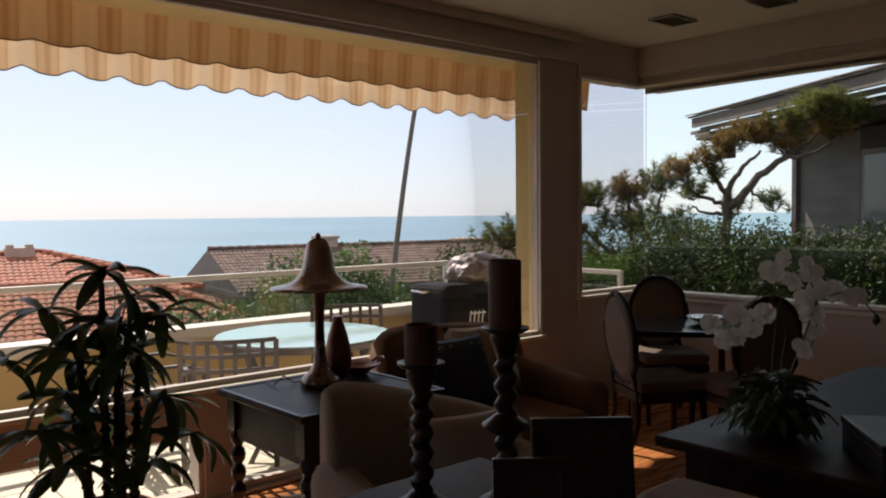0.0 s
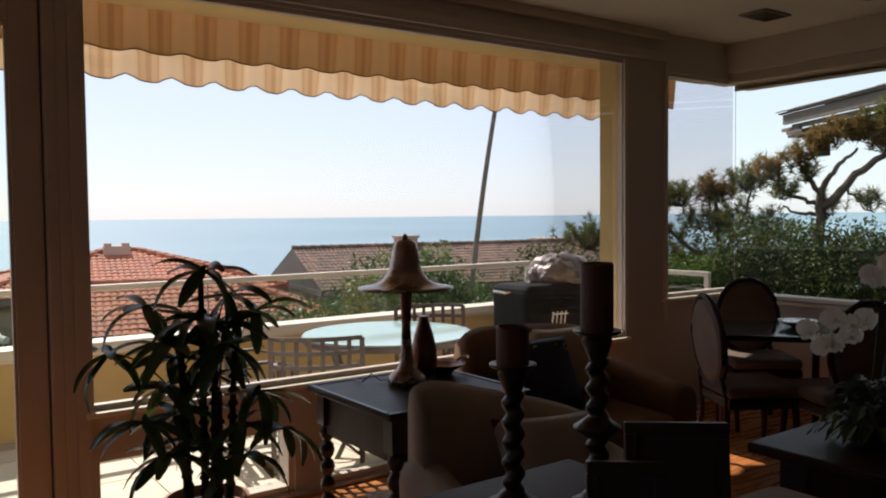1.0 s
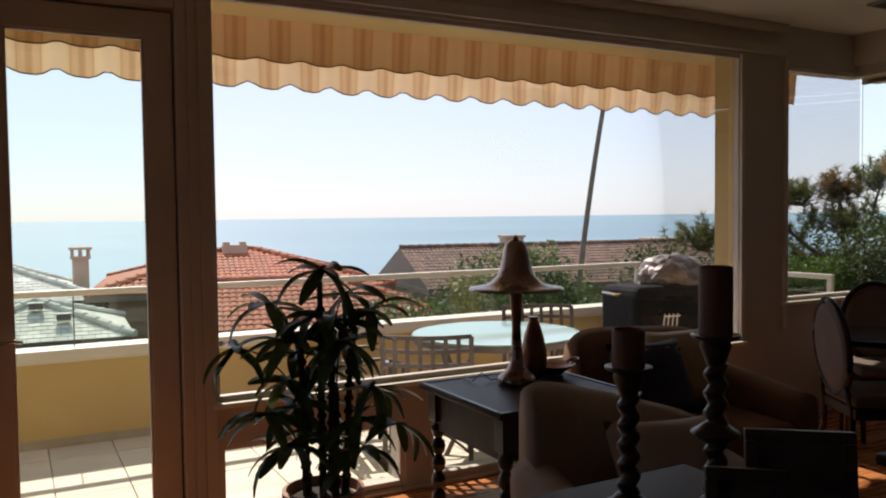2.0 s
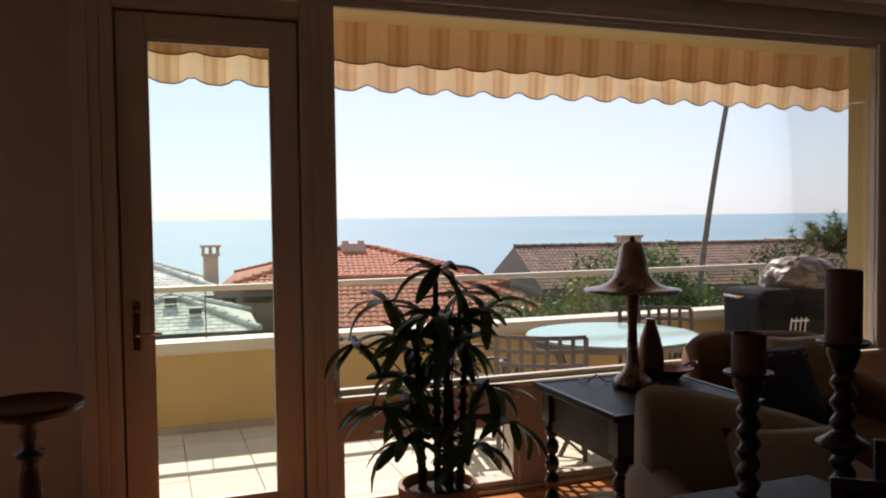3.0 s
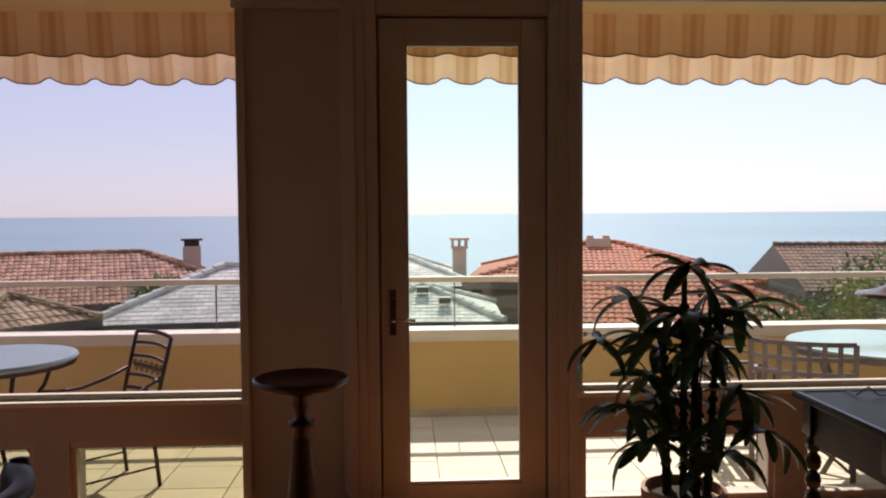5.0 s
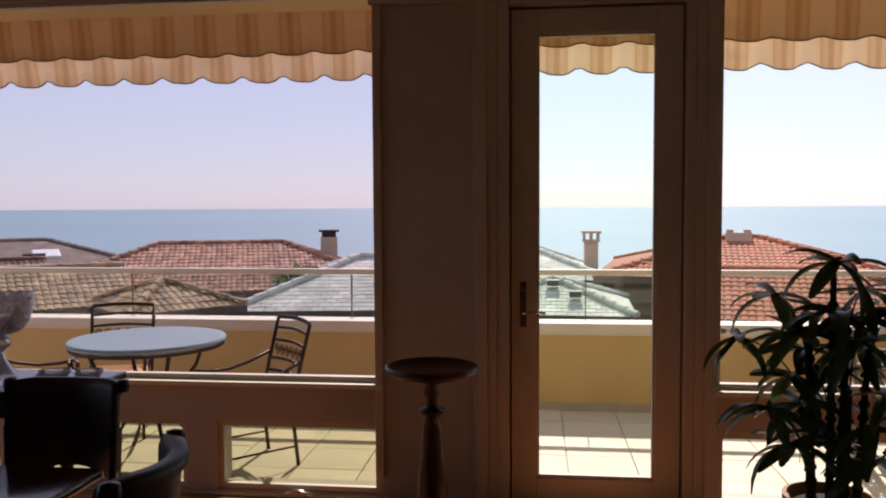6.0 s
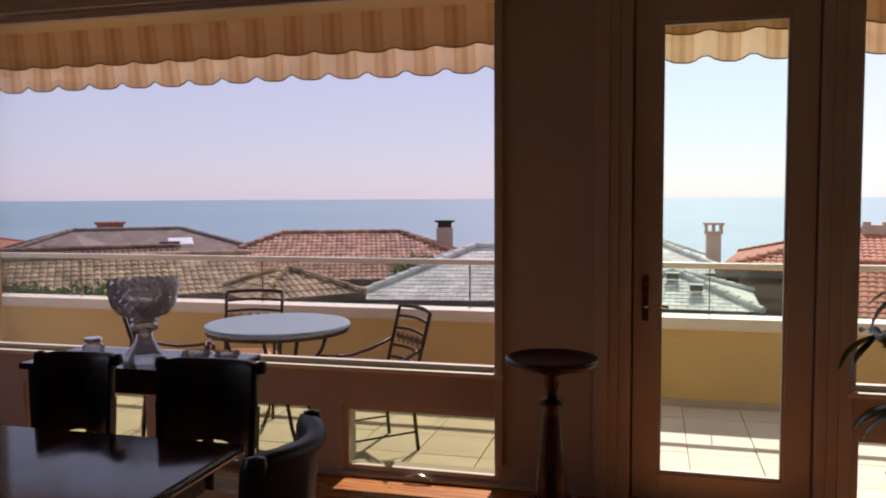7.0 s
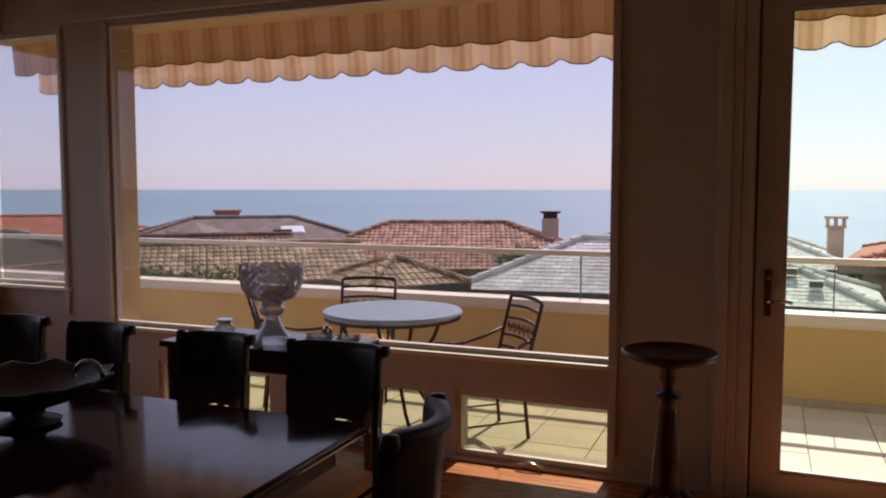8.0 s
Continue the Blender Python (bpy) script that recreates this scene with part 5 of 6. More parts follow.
bm = B()
tube(bm, [(-0.02, 0.085, 0.01), (-0.08, 0.12, 0.004), (-0.14, 0.10, 0.045), (-0.17, 0.14, 0.004), (-0.16, 0.24, 0.004)], 0.003, 6)
part("cord", bm, M["black_wood"], lamp)

vs_ = thing("bottle_vase", "dark teardrop bronze vase on the side table", "vase", pose(2.003, 2.817, 0.742))
bm = B()
lathe(bm, [(0.03, 0.0), (0.05, 0.02), (0.062, 0.07), (0.058, 0.14), (0.045, 0.20), (0.03, 0.25), (0.02, 0.275), (0.022, 0.28)], seg=24)
part("body", bm, M["bronze"], vs_, smooth=True)
bm = B()
lathe(bm, [(0.021, 0.2805), (0.026, 0.284), (0.025, 0.289), (0.014, 0.290)], seg=20)
part("lip", bm, M["bronze2"], vs_, smooth=True)

ds = thing("dish", "shallow dark metal dish with a loop handle", "dish", pose(2.143, 2.871, 0.742))
bm = B()
lathe(bm, [(0.05, 0.0), (0.06, 0.012), (0.095, 0.032), (0.112, 0.044), (0.113, 0.049), (0.09, 0.036), (0.055, 0.018), (0.001, 0.014)], seg=32)
part("bowl", bm, M["bronze"], ds, smooth=True)
bm = B()
tube(bm, [(0.105, -0.02, 0.044), (0.14, -0.03, 0.055), (0.155, 0, 0.06), (0.14, 0.03, 0.055), (0.105, 0.02, 0.044)], 0.007, 8)
part("handle", bm, M["bronze"], ds, smooth=True)


def club_chair(name, label, m, w, d, zb, za, mat_, seat=0.44, roll=0.065, crown=0.10, power=3.0, slant=0.02):
    """An upholstered armchair facing local -y."""
    c = thing(name, label, "armchair", m)
    bm = B()
    puff(bm, -w / 2 + 0.03, w / 2 - 0.03, -d / 2 + 0.06, d / 2 - 0.04, 0.10, 0.31, 0.03)
    part("base", bm, mat_, c, smooth=True)
    bm = B()
    n = 16
    rs = []
    for k in range(n + 1):
        u = -1 + 2 * k / n
        top = zb - crown * abs(u) ** power - slant * u
        x = u * (w / 2 - 0.05)
        sec = []
        for yy, zz in ((d / 2 - 0.02, 0.12), (d / 2 + 0.035, top - 0.10), (d / 2 + 0.025, top - 0.03), (d / 2 - 0.02, top), (d / 2 - 0.085, top - 0.02), (d / 2 - 0.14, top - 0.09), (d / 2 - 0.20, 0.40), (d / 2 - 0.20, 0.12)):
            sec.append((x, yy - 0.10 * (abs(u) ** 4) * (zz / zb), zz))
        rs.append(ring(bm, sec))
    skin(bm, rs)
    part("backrest", bm, mat_, c, smooth=True)
    for sx in (-1, 1):
        bm = B()
        rs = []
        for k in range(9):
            v = k / 8
            yy = -d / 2 + 0.02 + v * (d - 0.14)
            top = za - 0.06 * (1 - v) ** 1.5
            sec = []
            for a in range(8):
                an = math.pi * (a / 7)
                sec.append((sx * (w / 2 - roll) + math.cos(an) * roll * 1.05, yy, top - roll + math.sin(an) * roll))
            sec += [(sx * (w / 2 - roll) - roll * 0.9, yy, 0.12), (sx * (w / 2 - roll) + roll * 0.9, yy, 0.12)]
            rs.append(ring(bm, sec))
        skin(bm, rs)
        part("arm", bm, mat_, c, smooth=True)
    bm = B()
    puff(bm, -w / 2 + 2 * roll + 0.005, w / 2 - 2 * roll - 0.005, -d / 2 + 0.01, d / 2 - 0.19, 0.315, seat, 0.045)
    part("seat_cushion", bm, mat_, c, smooth=True)
    for sx in (-1, 1):
        for sy in (-1, 1):
            bm = B()
            lathe(bm, [(0.018, 0.0), (0.022, 0.03), (0.028, 0.105)], (sx * (w / 2 - 0.09), sy * (d / 2 - 0.10), 0), 12)
            part("foot", bm, M["black_wood"], c)
    return c


club_chair("armchair", "cream linen armchair with sloping arms and a squared back", pose(1.735, 1.715, 0, 0, 0, -16), 0.84, 0.80, 0.835, 0.655, M["cream"], roll=0.08, crown=0.03, power=6.0, slant=0.095)
club_chair("armchair", "tan velvet armchair with rolled arms by the window", pose(2.991, 2.897, 0, 0, 0, -6), 1.06, 0.88, 0.85, 0.64, M["tan"], crown=0.06, power=6.0)


def pillow(label, m, w, h, t, material, trim=None):
    p = thing("cushion", label, "cushion", m)
    bm = B()
    cushion(bm, w, h, t)
    part("cover", bm, material, p, smooth=True)
    if trim:
        for i in range(6):
            bm = B()
            tube(bm, [(-w * 0.36 + i * w * 0.145 + 0.018 * math.cos(a), h * 0.30 + 0.018 * math.sin(a), t * 0.40) for a in [q * 0.7 for q in range(10)]], 0.005, 5)
            part("embroidery_ring", bm, trim, p)
    return p


pillow("beige cushion leaning in the tan armchair", pose(3.111, 3.011, 0.66, 68, 0, -10), 0.46, 0.42, 0.16, M["beige"])
pillow("dark blue cushion with a row of pale rings", pose(2.791, 2.876, 0.645, 62, 0, -4), 0.46, 0.42, 0.15, M["blue_cloth"], M["beige"])
pillow("cream scatter cushion propped in the pale armchair", pose(1.867, 1.803, 0.61, 62, 0, -16), 0.42, 0.38, 0.14, M["cream"])

# potted lady palm
PP = Vector((1.01, 2.933, 0.0))
palm = thing("potted_palm", "lady palm with many strap leaves in a terracotta pot", "plant", pose(*PP))
bm = B()
lathe(bm, [(0.115, 0.0), (0.12, 0.01), (0.155, 0.30), (0.17, 0.31), (0.173, 0.365), (0.155, 0.37), (0.15, 0.33), (0.02, 0.325)], seg=32)
part("pot", bm, M["pot"], palm, smooth=False)
bm = B()
lathe(bm, [(0.149, 0.326), (0.1, 0.338), (0.02, 0.345)], seg=24)
part("soil", bm, M["earth"], palm)
rp = random.Random(8)
stems = []
for sx, sy, lean, top in ((-0.06, 0.02, -0.02, 1.02), (-0.015, -0.04, 0.0, 1.24), (0.035, 0.03, 0.03, 1.12), (0.075, -0.02, 0.05, 0.95), (-0.03, 0.06, -0.04, 0.90), (0.02, -0.07, 0.02, 0.80)):
    pts = [(sx + lean * (z / top), sy, z) for z in [0.33 + (top - 0.33) * i / 8 for i in range(9)]]
    bm = B()
    tube(bm, pts, 0.017, 8, 0.012)
    for z in [0.40 + 0.055 * i for i in range(int((top - 0.42) / 0.055))]:
        lathe(bm, [(0.021, 0), (0.023, 0.008), (0.014, 0.022)], (sx + lean * (z / top), sy, z), 8, caps=False)
    part("stem", bm, M["stem"], palm)
    stems.append((sx, sy, lean, top))


def strap_leaf(L, w, droop):
    vs, fs = [], []
    n = 7
    for i in range(n + 1):
        u = i / n
        r = L * u
        a = -droop * u * u
        c = Vector((0, r * math.cos(a * 0.6), r * math.sin(a * 0.9)))
        hw = w / 2 * (math.sin(math.pi * min(0.08 + 0.86 * u, 1)) ** 0.6) * (1 if u < 0.9 else 0.8)
        k = len(vs)
        vs += [c + Vector((-hw, 0, 0.25 * hw)), c + Vector((0, 0, -0.2 * hw)), c + Vector((hw, 0, 0.25 * hw))]
        if i:
            fs += [(k - 3, k - 2, k + 1, k), (k - 2, k - 1, k + 2, k + 1)]
    me = bpy.data.meshes.new("leaf")
    me.from_pydata(vs, [], fs)
    me.update()
    me.materials.append(M["leaf"])
    for p in me.polygons:
        p.use_smooth = True
    return me


leaf_meshes = [strap_leaf(0.215, 0.054, 0.3), strap_leaf(0.19, 0.047, 0.45), strap_leaf(0.225, 0.055, 0.62), strap_leaf(0.165, 0.046, 0.1)]
fans = ((-0.03, 1.29), (-0.19, 1.14), (-0.35, 0.97), (0.23, 1.11), (0.05, 1.00), (-0.12, 0.81), (-0.27, 0.72), (0.21, 0.79), (0.11, 0.56), (0.30, 0.64), (-0.14, 1.01), (0.10, 1.18), (0.02, 0.70), (-0.05, 1.10), (0.16, 0.95), (-0.20, 0.60), (-0.07, 0.92), (0.09, 0.84), (0.04, 1.08), (-0.02, 0.60), (0.12, 0.68), (-0.10, 0.70))
for i, (fx, fz) in enumerate(fans):
    fy = rp.uniform(-0.2, 0.2)
    c = Vector((fx * 0.92, fy, fz))
    s = min(stems, key=lambda q: abs(q[0] - fx * 0.3) + (0 if q[3] > fz - 0.25 else 1))
    z0 = min(max(fz - 0.22, 0.4), s[3])
    a = Vector((s[0] + s[2] * z0 / s[3], s[1], z0))
    bm = B()
    tube(bm, [a.lerp(c, u) + Vector((0, 0, 0.05 * math.sin(math.pi * u))) for u in [k / 6 for k in range(7)]], 0.0035, 6)
    fr = part("frond", bm, M["stem"], palm)
    out = math.atan2(c.y - a.y, c.x - a.x) if (c - a).length > 0.05 else rp.uniform(0, 6)
    n = rp.randint(7, 10)
    for k in range(n):
        ang = out + (k / (n - 1) - 0.5) * 5.0 + rp.uniform(-0.12, 0.12)
        tilt = rp.uniform(-0.65, 0.50) + (0.6 if i == 0 and k == n // 2 else 0)
        piece("leaf", leaf_meshes[(k + i) % 4], Matrix.Translation(c) @ Euler((tilt, rp.uniform(-0.4, 0.4), ang - math.pi / 2), "XYZ").to_matrix().to_4x4(), fr)

# console table with candlesticks and photo frames
cs = thing("console_table", "dark narrow console table with a worn pale-sheened top", "table", pose(1.139, 0.884, 0, 0, 0, 0))
bm = B()
box(bm, -0.30, 0.30, -0.42, 0.42, 0.815, 0.84, 0.006)
part("tabletop", bm, M["dark_wood"], cs)
bm = B()
for x0, x1, y0, y1 in ((-0.26, 0.26, -0.38, -0.36), (-0.26, 0.26, 0.36, 0.38), (-0.27, -0.25, -0.36, 0.36), (0.25, 0.27, -0.36, 0.36)):
    box(bm, x0, x1, y0, y1, 0.72, 0.814)
part("apron", bm, M["dark_wood"], cs)
for sx in (-1, 1):
    for sy in (-1, 1):
        bm = B()
        box(bm, sx * 0.25 - 0.022, sx * 0.25 + 0.022, sy * 0.36 - 0.022, sy * 0.36 + 0.022, 0, 0.719, 0.004)
        part("leg", bm, M["dark_wood"], cs)


def candlestick(label, x, y, z_pan, h_candle, r=0.036, knop=True):
    c = thing("candlestick", label, "candlestick", pose(x, y, 0.84), "barley-twist candlesticks")
    H = z_pan - 0.84
    bm = B()
    lathe(bm, [(0.062, 0), (0.066, 0.008), (0.06, 0.018), (0.04, 0.028), (0.03, 0.04), (0.022, 0.045)], seg=24)
    part("foot", bm, M["black_wood"], c, smooth=True)
    bm = B()
    z0, z1 = 0.045, H - 0.06
    turns = max(2, round((z1 - z0) / 0.041))
    rs = []
    n = turns * 12
    for k in range(n + 1):
        u = k / n
        rs.append(ring(bm, [((0.0215 + 0.0052 * math.cos(a - 2 * math.pi * turns * u)) * math.cos(a), (0.0215 + 0.0052 * math.cos(a - 2 * math.pi * turns * u)) * math.sin(a), z0 + (z1 - z0) * u) for a in [q * math.pi / 8 for q in range(16)]]))
    skin(bm, rs)
    part("twist_stem", bm, M["black_wood"], c, smooth=True)
    if knop:
        bm = B()
        lathe(bm, [(0.022, z0 + (z1 - z0) * 0.40), (0.040, z0 + (z1 - z0) * 0.44), (0.053, z0 + (z1 - z0) * 0.475), (0.053, z0 + (z1 - z0) * 0.485), (0.036, z0 + (z1 - z0) * 0.52), (0.022, z0 + (z1 - z0) * 0.56)], seg=20)
        part("knop", bm, M["black_wood"], c, smooth=True)
    bm = B()
    lathe(bm, [(0.018, H - 0.068), (0.024, H - 0.05), (0.034, H - 0.022), (0.030, H - 0.012), (0.044, H - 0.008), (0.052, H - 0.003), (0.052, H + 0.002), (0.036, H - 0.002)], seg=24)
    part("drip_pan", bm, M["black_wood"], c, smooth=True)
    bm = B()
    lathe(bm, [(r, H), (r, H + h_candle - 0.004), (r - 0.004, H + h_candle), (r - 0.010, H + h_candle - 0.012), (0.004, H + h_candle - 0.016)], seg=24)
    cd = part("candle", bm, M["wax"], c, "thick dark brown pillar candle", smooth=False)
    bm = B()
    tube(bm, [(0, 0, H + h_candle - 0.018), (0.002, 0, H + h_candle - 0.004)], 0.0015, 5)
    part("wick", bm, M["black_wood"], cd)
    return c


candlestick("tall dark barley-twist candlestick with a brown candle", 1.223, 0.995, 1.238, 0.150)
candlestick("shorter dark barley-twist candlestick with a brown candle", 1.077, 1.108, 1.165, 0.085, knop=False)


def photo_frame(label, x, y, w, h, rot):
    f = thing("photo_frame", label, "photo frame", pose(x, y, 0.8415, -8, 0, rot))
    bm = B()
    for x0, x1, z0, z1 in ((-w / 2, w / 2, h - 0.022, h), (-w / 2, w / 2, 0, 0.022), (-w / 2, -w / 2 + 0.022, 0.0225, h - 0.0225), (w / 2 - 0.022, w / 2, 0.0225, h - 0.0225)):
        box(bm, x0, x1, -0.012, 0.012, z0, z1, 0.003)
    part("moulding", bm, M["black_wood"], f)
    bm = B()
    box(bm, -w / 2 + 0.02, w / 2 - 0.02, 0.0, 0.008, 0.02, h - 0.02)
    part("backing", bm, M["photo"], f)
    bm = B()
    box(bm, -w / 2 + 0.02, w / 2 - 0.02, -0.006, -0.004, 0.02, h - 0.02)
    part("pane", bm, M["glass"], f)
    bm = B()
    bar(bm, [(0, 0.012, h * 0.7), (0, 0.012 + h * 0.28, 0.045)], 0.04, 0.004, (1, 0, 0))
    part("easel_leg", bm, M["black_wood"], f)


photo_frame("dark wooden photo frame standing on the console", 1.186, 0.747, 0.20, 0.245, -40)
photo_frame("smaller dark photo frame on the console", 1.037, 0.744, 0.145, 0.198, -40)

# dark table with the orchid
ot = thing("library_table", "large dark wooden table with a smooth top", "table", pose(3.068, 0.643, 0))
bm = B()
box(bm, -0.87, 0.87, -0.63, 0.63, 0.725, 0.76, 0.008)
part("tabletop", bm, M["dark_wood"], ot)
for nm, x0, x1, y0, y1 in (("apron", -0.78, 0.78, -0.55, -0.53), ("apron", -0.78, 0.78, 0.53, 0.55), ("apron", -0.80, -0.78, -0.53, 0.53), ("apron", 0.78, 0.80, -0.53, 0.53)):
    bm = B()
    box(bm, x0, x1, y0, y1, 0.62, 0.724)
    part(nm, bm, M["dark_wood"], ot)
for sx in (-1, 1):
    for sy in (-1, 1):
        bm = B()
        turned(bm, sx * 0.76, sy * 0.51, 0, 0.719, 0.045, 6)
        part("leg", bm, M["black_wood"], ot)
bx = thing("box", "flat dark lacquered box on the library table", "box", pose(2.448, 0.595, 0.7605, 0, 0, 39))
bm = B()
box(bm, -0.17, 0.17, -0.13, 0.13, 0, 0.075, 0.006)
part("body", bm, M["black_wood"], bx)
bm = B()
box(bm, -0.174, 0.174, -0.134, 0.134, 0.0755, 0.10, 0.008)
part("lid", bm, M["black_wood"], bx)
bm = B()
box(bm, -0.02, 0.02, -0.139, -0.1345, 0.06, 0.088, 0.002)
part("clasp", bm, M["bronze"], bx)
bn = thing("bench", "low upholstered cream bench beside the library table", "bench", pose(1.971, 0.75, 0))
bm = B()
puff(bm, -0.13, 0.13, -0.38, 0.38, 0.50, 0.70, 0.06)
part("seat", bm, M["cream"], bn, smooth=True)
for sx in (-1, 1):
    for sy in (-1, 1):
        bm = B()
        lathe(bm, [(0.016, 0), (0.02, 0.2), (0.026, 0.505)], (sx * 0.09, sy * 0.32, 0), 10)
        part("leg", bm, M["black_wood"], bn)

orc = thing("orchid", "white moth orchid in a low dark bowl", "plant", pose(2.489, 1.015, 0.7605))
bm = B()
lathe(bm, [(0.06, 0), (0.08, 0.01), (0.105, 0.05), (0.112, 0.095), (0.108, 0.10), (0.10, 0.085), (0.01, 0.08)], seg=28)
part("bowl", bm, M["black_wood"], orc, smooth=True)
bm = B()
lathe(bm, [(0.099, 0.086), (0.08, 0.10), (0.01, 0.11)], seg=16)
part("moss", bm, M["hedge"], orc)
rq = random.Random(5)
for i in range(170):
    a = i * 2.4
    L = rq.uniform(0.04, 0.09)
    e = rq.uniform(-0.3, 1.35)
    r0 = rq.uniform(0.03, 0.125)
    base = Vector((math.cos(a) * r0 * math.cos(e), math.sin(a) * r0 * math.cos(e), 0.07 + 0.15 * max(0, math.sin(e)) * rq.uniform(0.4, 1.0)))
    vs, fs = [], []
    for k in range(5):
        u = k / 4
        c = base + Vector((math.cos(a) * L * u, math.sin(a) * L * u, L * u * math.sin(e) * 0.7 - 0.05 * u * u))
        s = Vector((-math.sin(a), math.cos(a), 0)) * 0.019 * math.sin(math.pi * (0.08 + 0.90 * u))
        q = len(vs)
        vs += [c - s + Vector((0, 0, 0.007)), c, c + s + Vector((0, 0, 0.007))]
        if k:
            fs += [(q - 3, q - 2, q + 1, q), (q - 2, q - 1, q + 2, q + 1)]
    leaves_part("leaf", (vs, fs), M["orchid_leaf"], orc)
pv, pf = [], []
for k, (a, L, wd) in enumerate(((90, 0.046, 0.019), (18, 0.050, 0.033), (162, 0.050, 0.033), (234, 0.044, 0.018), (306, 0.044, 0.018), (270, 0.020, 0.010))):
    d = Vector((math.cos(radians(a)), 0, math.sin(radians(a))))
    sdv = Vector((-d.z, 0, d.x))
    q = len(pv)
    for u, hw, cup in ((0.04, 0.25, 0.0), (0.35, 0.85, -0.004), (0.65, 1.0, -0.003), (0.88, 0.65, 0.003), (1.0, 0.15, 0.007)):
        off = -0.012 if k == 5 else 0.0
        c = d * L * u + Vector((0, cup + off * (0.4 + u), 0))
        pv += [c - sdv * wd * hw + Vector((0, 0.004, 0)), c, c + sdv * wd * hw + Vector((0, 0.004, 0))]
    for j in range(4):
        b0 = q + j * 3
        pf += [(b0, b0 + 1, b0 + 4, b0 + 3), (b0 + 1, b0 + 2, b0 + 5, b0 + 4)]
flower = bpy.data.meshes.new("flower")
flower.from_pydata(pv, [], pf)
flower.update()
flower.materials.append(M["petal"])
ER = Vector((0.77, -0.64, 0.0))
bud_bm = B()
lathe(bud_bm, [(0.002, 0.0), (0.011, 0.010), (0.013, 0.020), (0.008, 0.032), (0.001, 0.038)], seg=10)
bud = mesh_of("bud", bud_bm, M["orchid_leaf"], True)
SPIKES = (
    ([(-0.01, 0.12), (-0.02, 0.28), (0.0, 0.42), (-0.03, 0.47), (-0.09, 0.43), (-0.15, 0.39), (-0.20, 0.35)], [(-0.20, 0.36), (-0.15, 0.40), (-0.10, 0.38), (-0.04, 0.39), (-0.13, 0.32), (-0.18, 0.31), (-0.07, 0.34)], []),
    ([(0.01, 0.12), (0.02, 0.32), (0.01, 0.46), (0.02, 0.55), (0.07, 0.57), (0.11, 0.53), (0.13, 0.44), (0.12, 0.34), (0.10, 0.27)], [(0.02, 0.57), (-0.03, 0.53), (0.03, 0.50), (0.09, 0.55), (0.12, 0.52), (0.14, 0.47), (0.10, 0.44), (0.13, 0.39), (0.11, 0.34), (0.10, 0.28)], []),
    ([(0.03, 0.12), (0.08, 0.32), (0.13, 0.44), (0.21, 0.46), (0.28, 0.43), (0.33, 0.37)], [(0.19, 0.46), (0.24, 0.45)], [(0.29, 0.42), (0.335, 0.35)]))
for way, blooms, buds in SPIKES:
    pts = [ER * a + Vector((0.015 * math.sin(7 * b), 0.015 * math.cos(9 * b), b)) for a, b in way]
    bm = B()
    tube(bm, pts, 0.004, 6, 0.002)
    sp = part("flower_spike", bm, M["orchid_leaf"], orc)
    for a, b in blooms:
        piece("flower", flower, Matrix.Translation(ER * a + Vector((rq.uniform(-0.03, 0.02), rq.uniform(-0.04, 0.01), b))) @ Euler((rq.uniform(-0.6, 0.3), rq.uniform(-0.6, 0.6), rq.uniform(-1.3, -0.1))).to_matrix().to_4x4() @ Matrix.Scale(rq.uniform(0.74, 0.90), 4), sp)
    for a, b in buds:
        piece("bud", bud, Matrix.Translation(ER * a + Vector((0, 0, b))), sp)

# ---- corner bay: small square table and three balloon-back chairs ----
nt_ = thing("game_table", "small square dark table with a glass top", "table", pose(4.692, 2.749, 0, 0, 0, 38))
bm = B()
box(bm, -0.36, 0.36, -0.36, 0.36, 0.70, 0.73, 0.006)
part("tabletop", bm, M["dark_wood"], nt_)
bm = B()
box(bm, -0.37, 0.37, -0.37, 0.37, 0.7305, 0.7385, 0.003)
part("glass_top", bm, M["pane_dark"], nt_, "dark glass sheet")
for sx in (-1, 1):
    for sy in (-1, 1):
        bm = B()
        box(bm, sx * 0.31 - 0.022, sx * 0.31 + 0.022, sy * 0.31 - 0.022, sy * 0.31 + 0.022, 0, 0.699, 0.004)
        part("leg", bm, M["red_wood"], nt_)
db = thing("dish", "small shallow brass dish on the game table", "dish", pose(4.849, 2.661, 0.739))
bm = B()
lathe(bm, [(0.04, 0), (0.05, 0.008), (0.10, 0.025), (0.125, 0.045), (0.12, 0.046), (0.07, 0.022), (0.001, 0.014)], seg=28)
part("bowl", bm, M["silver"], db, smooth=True)


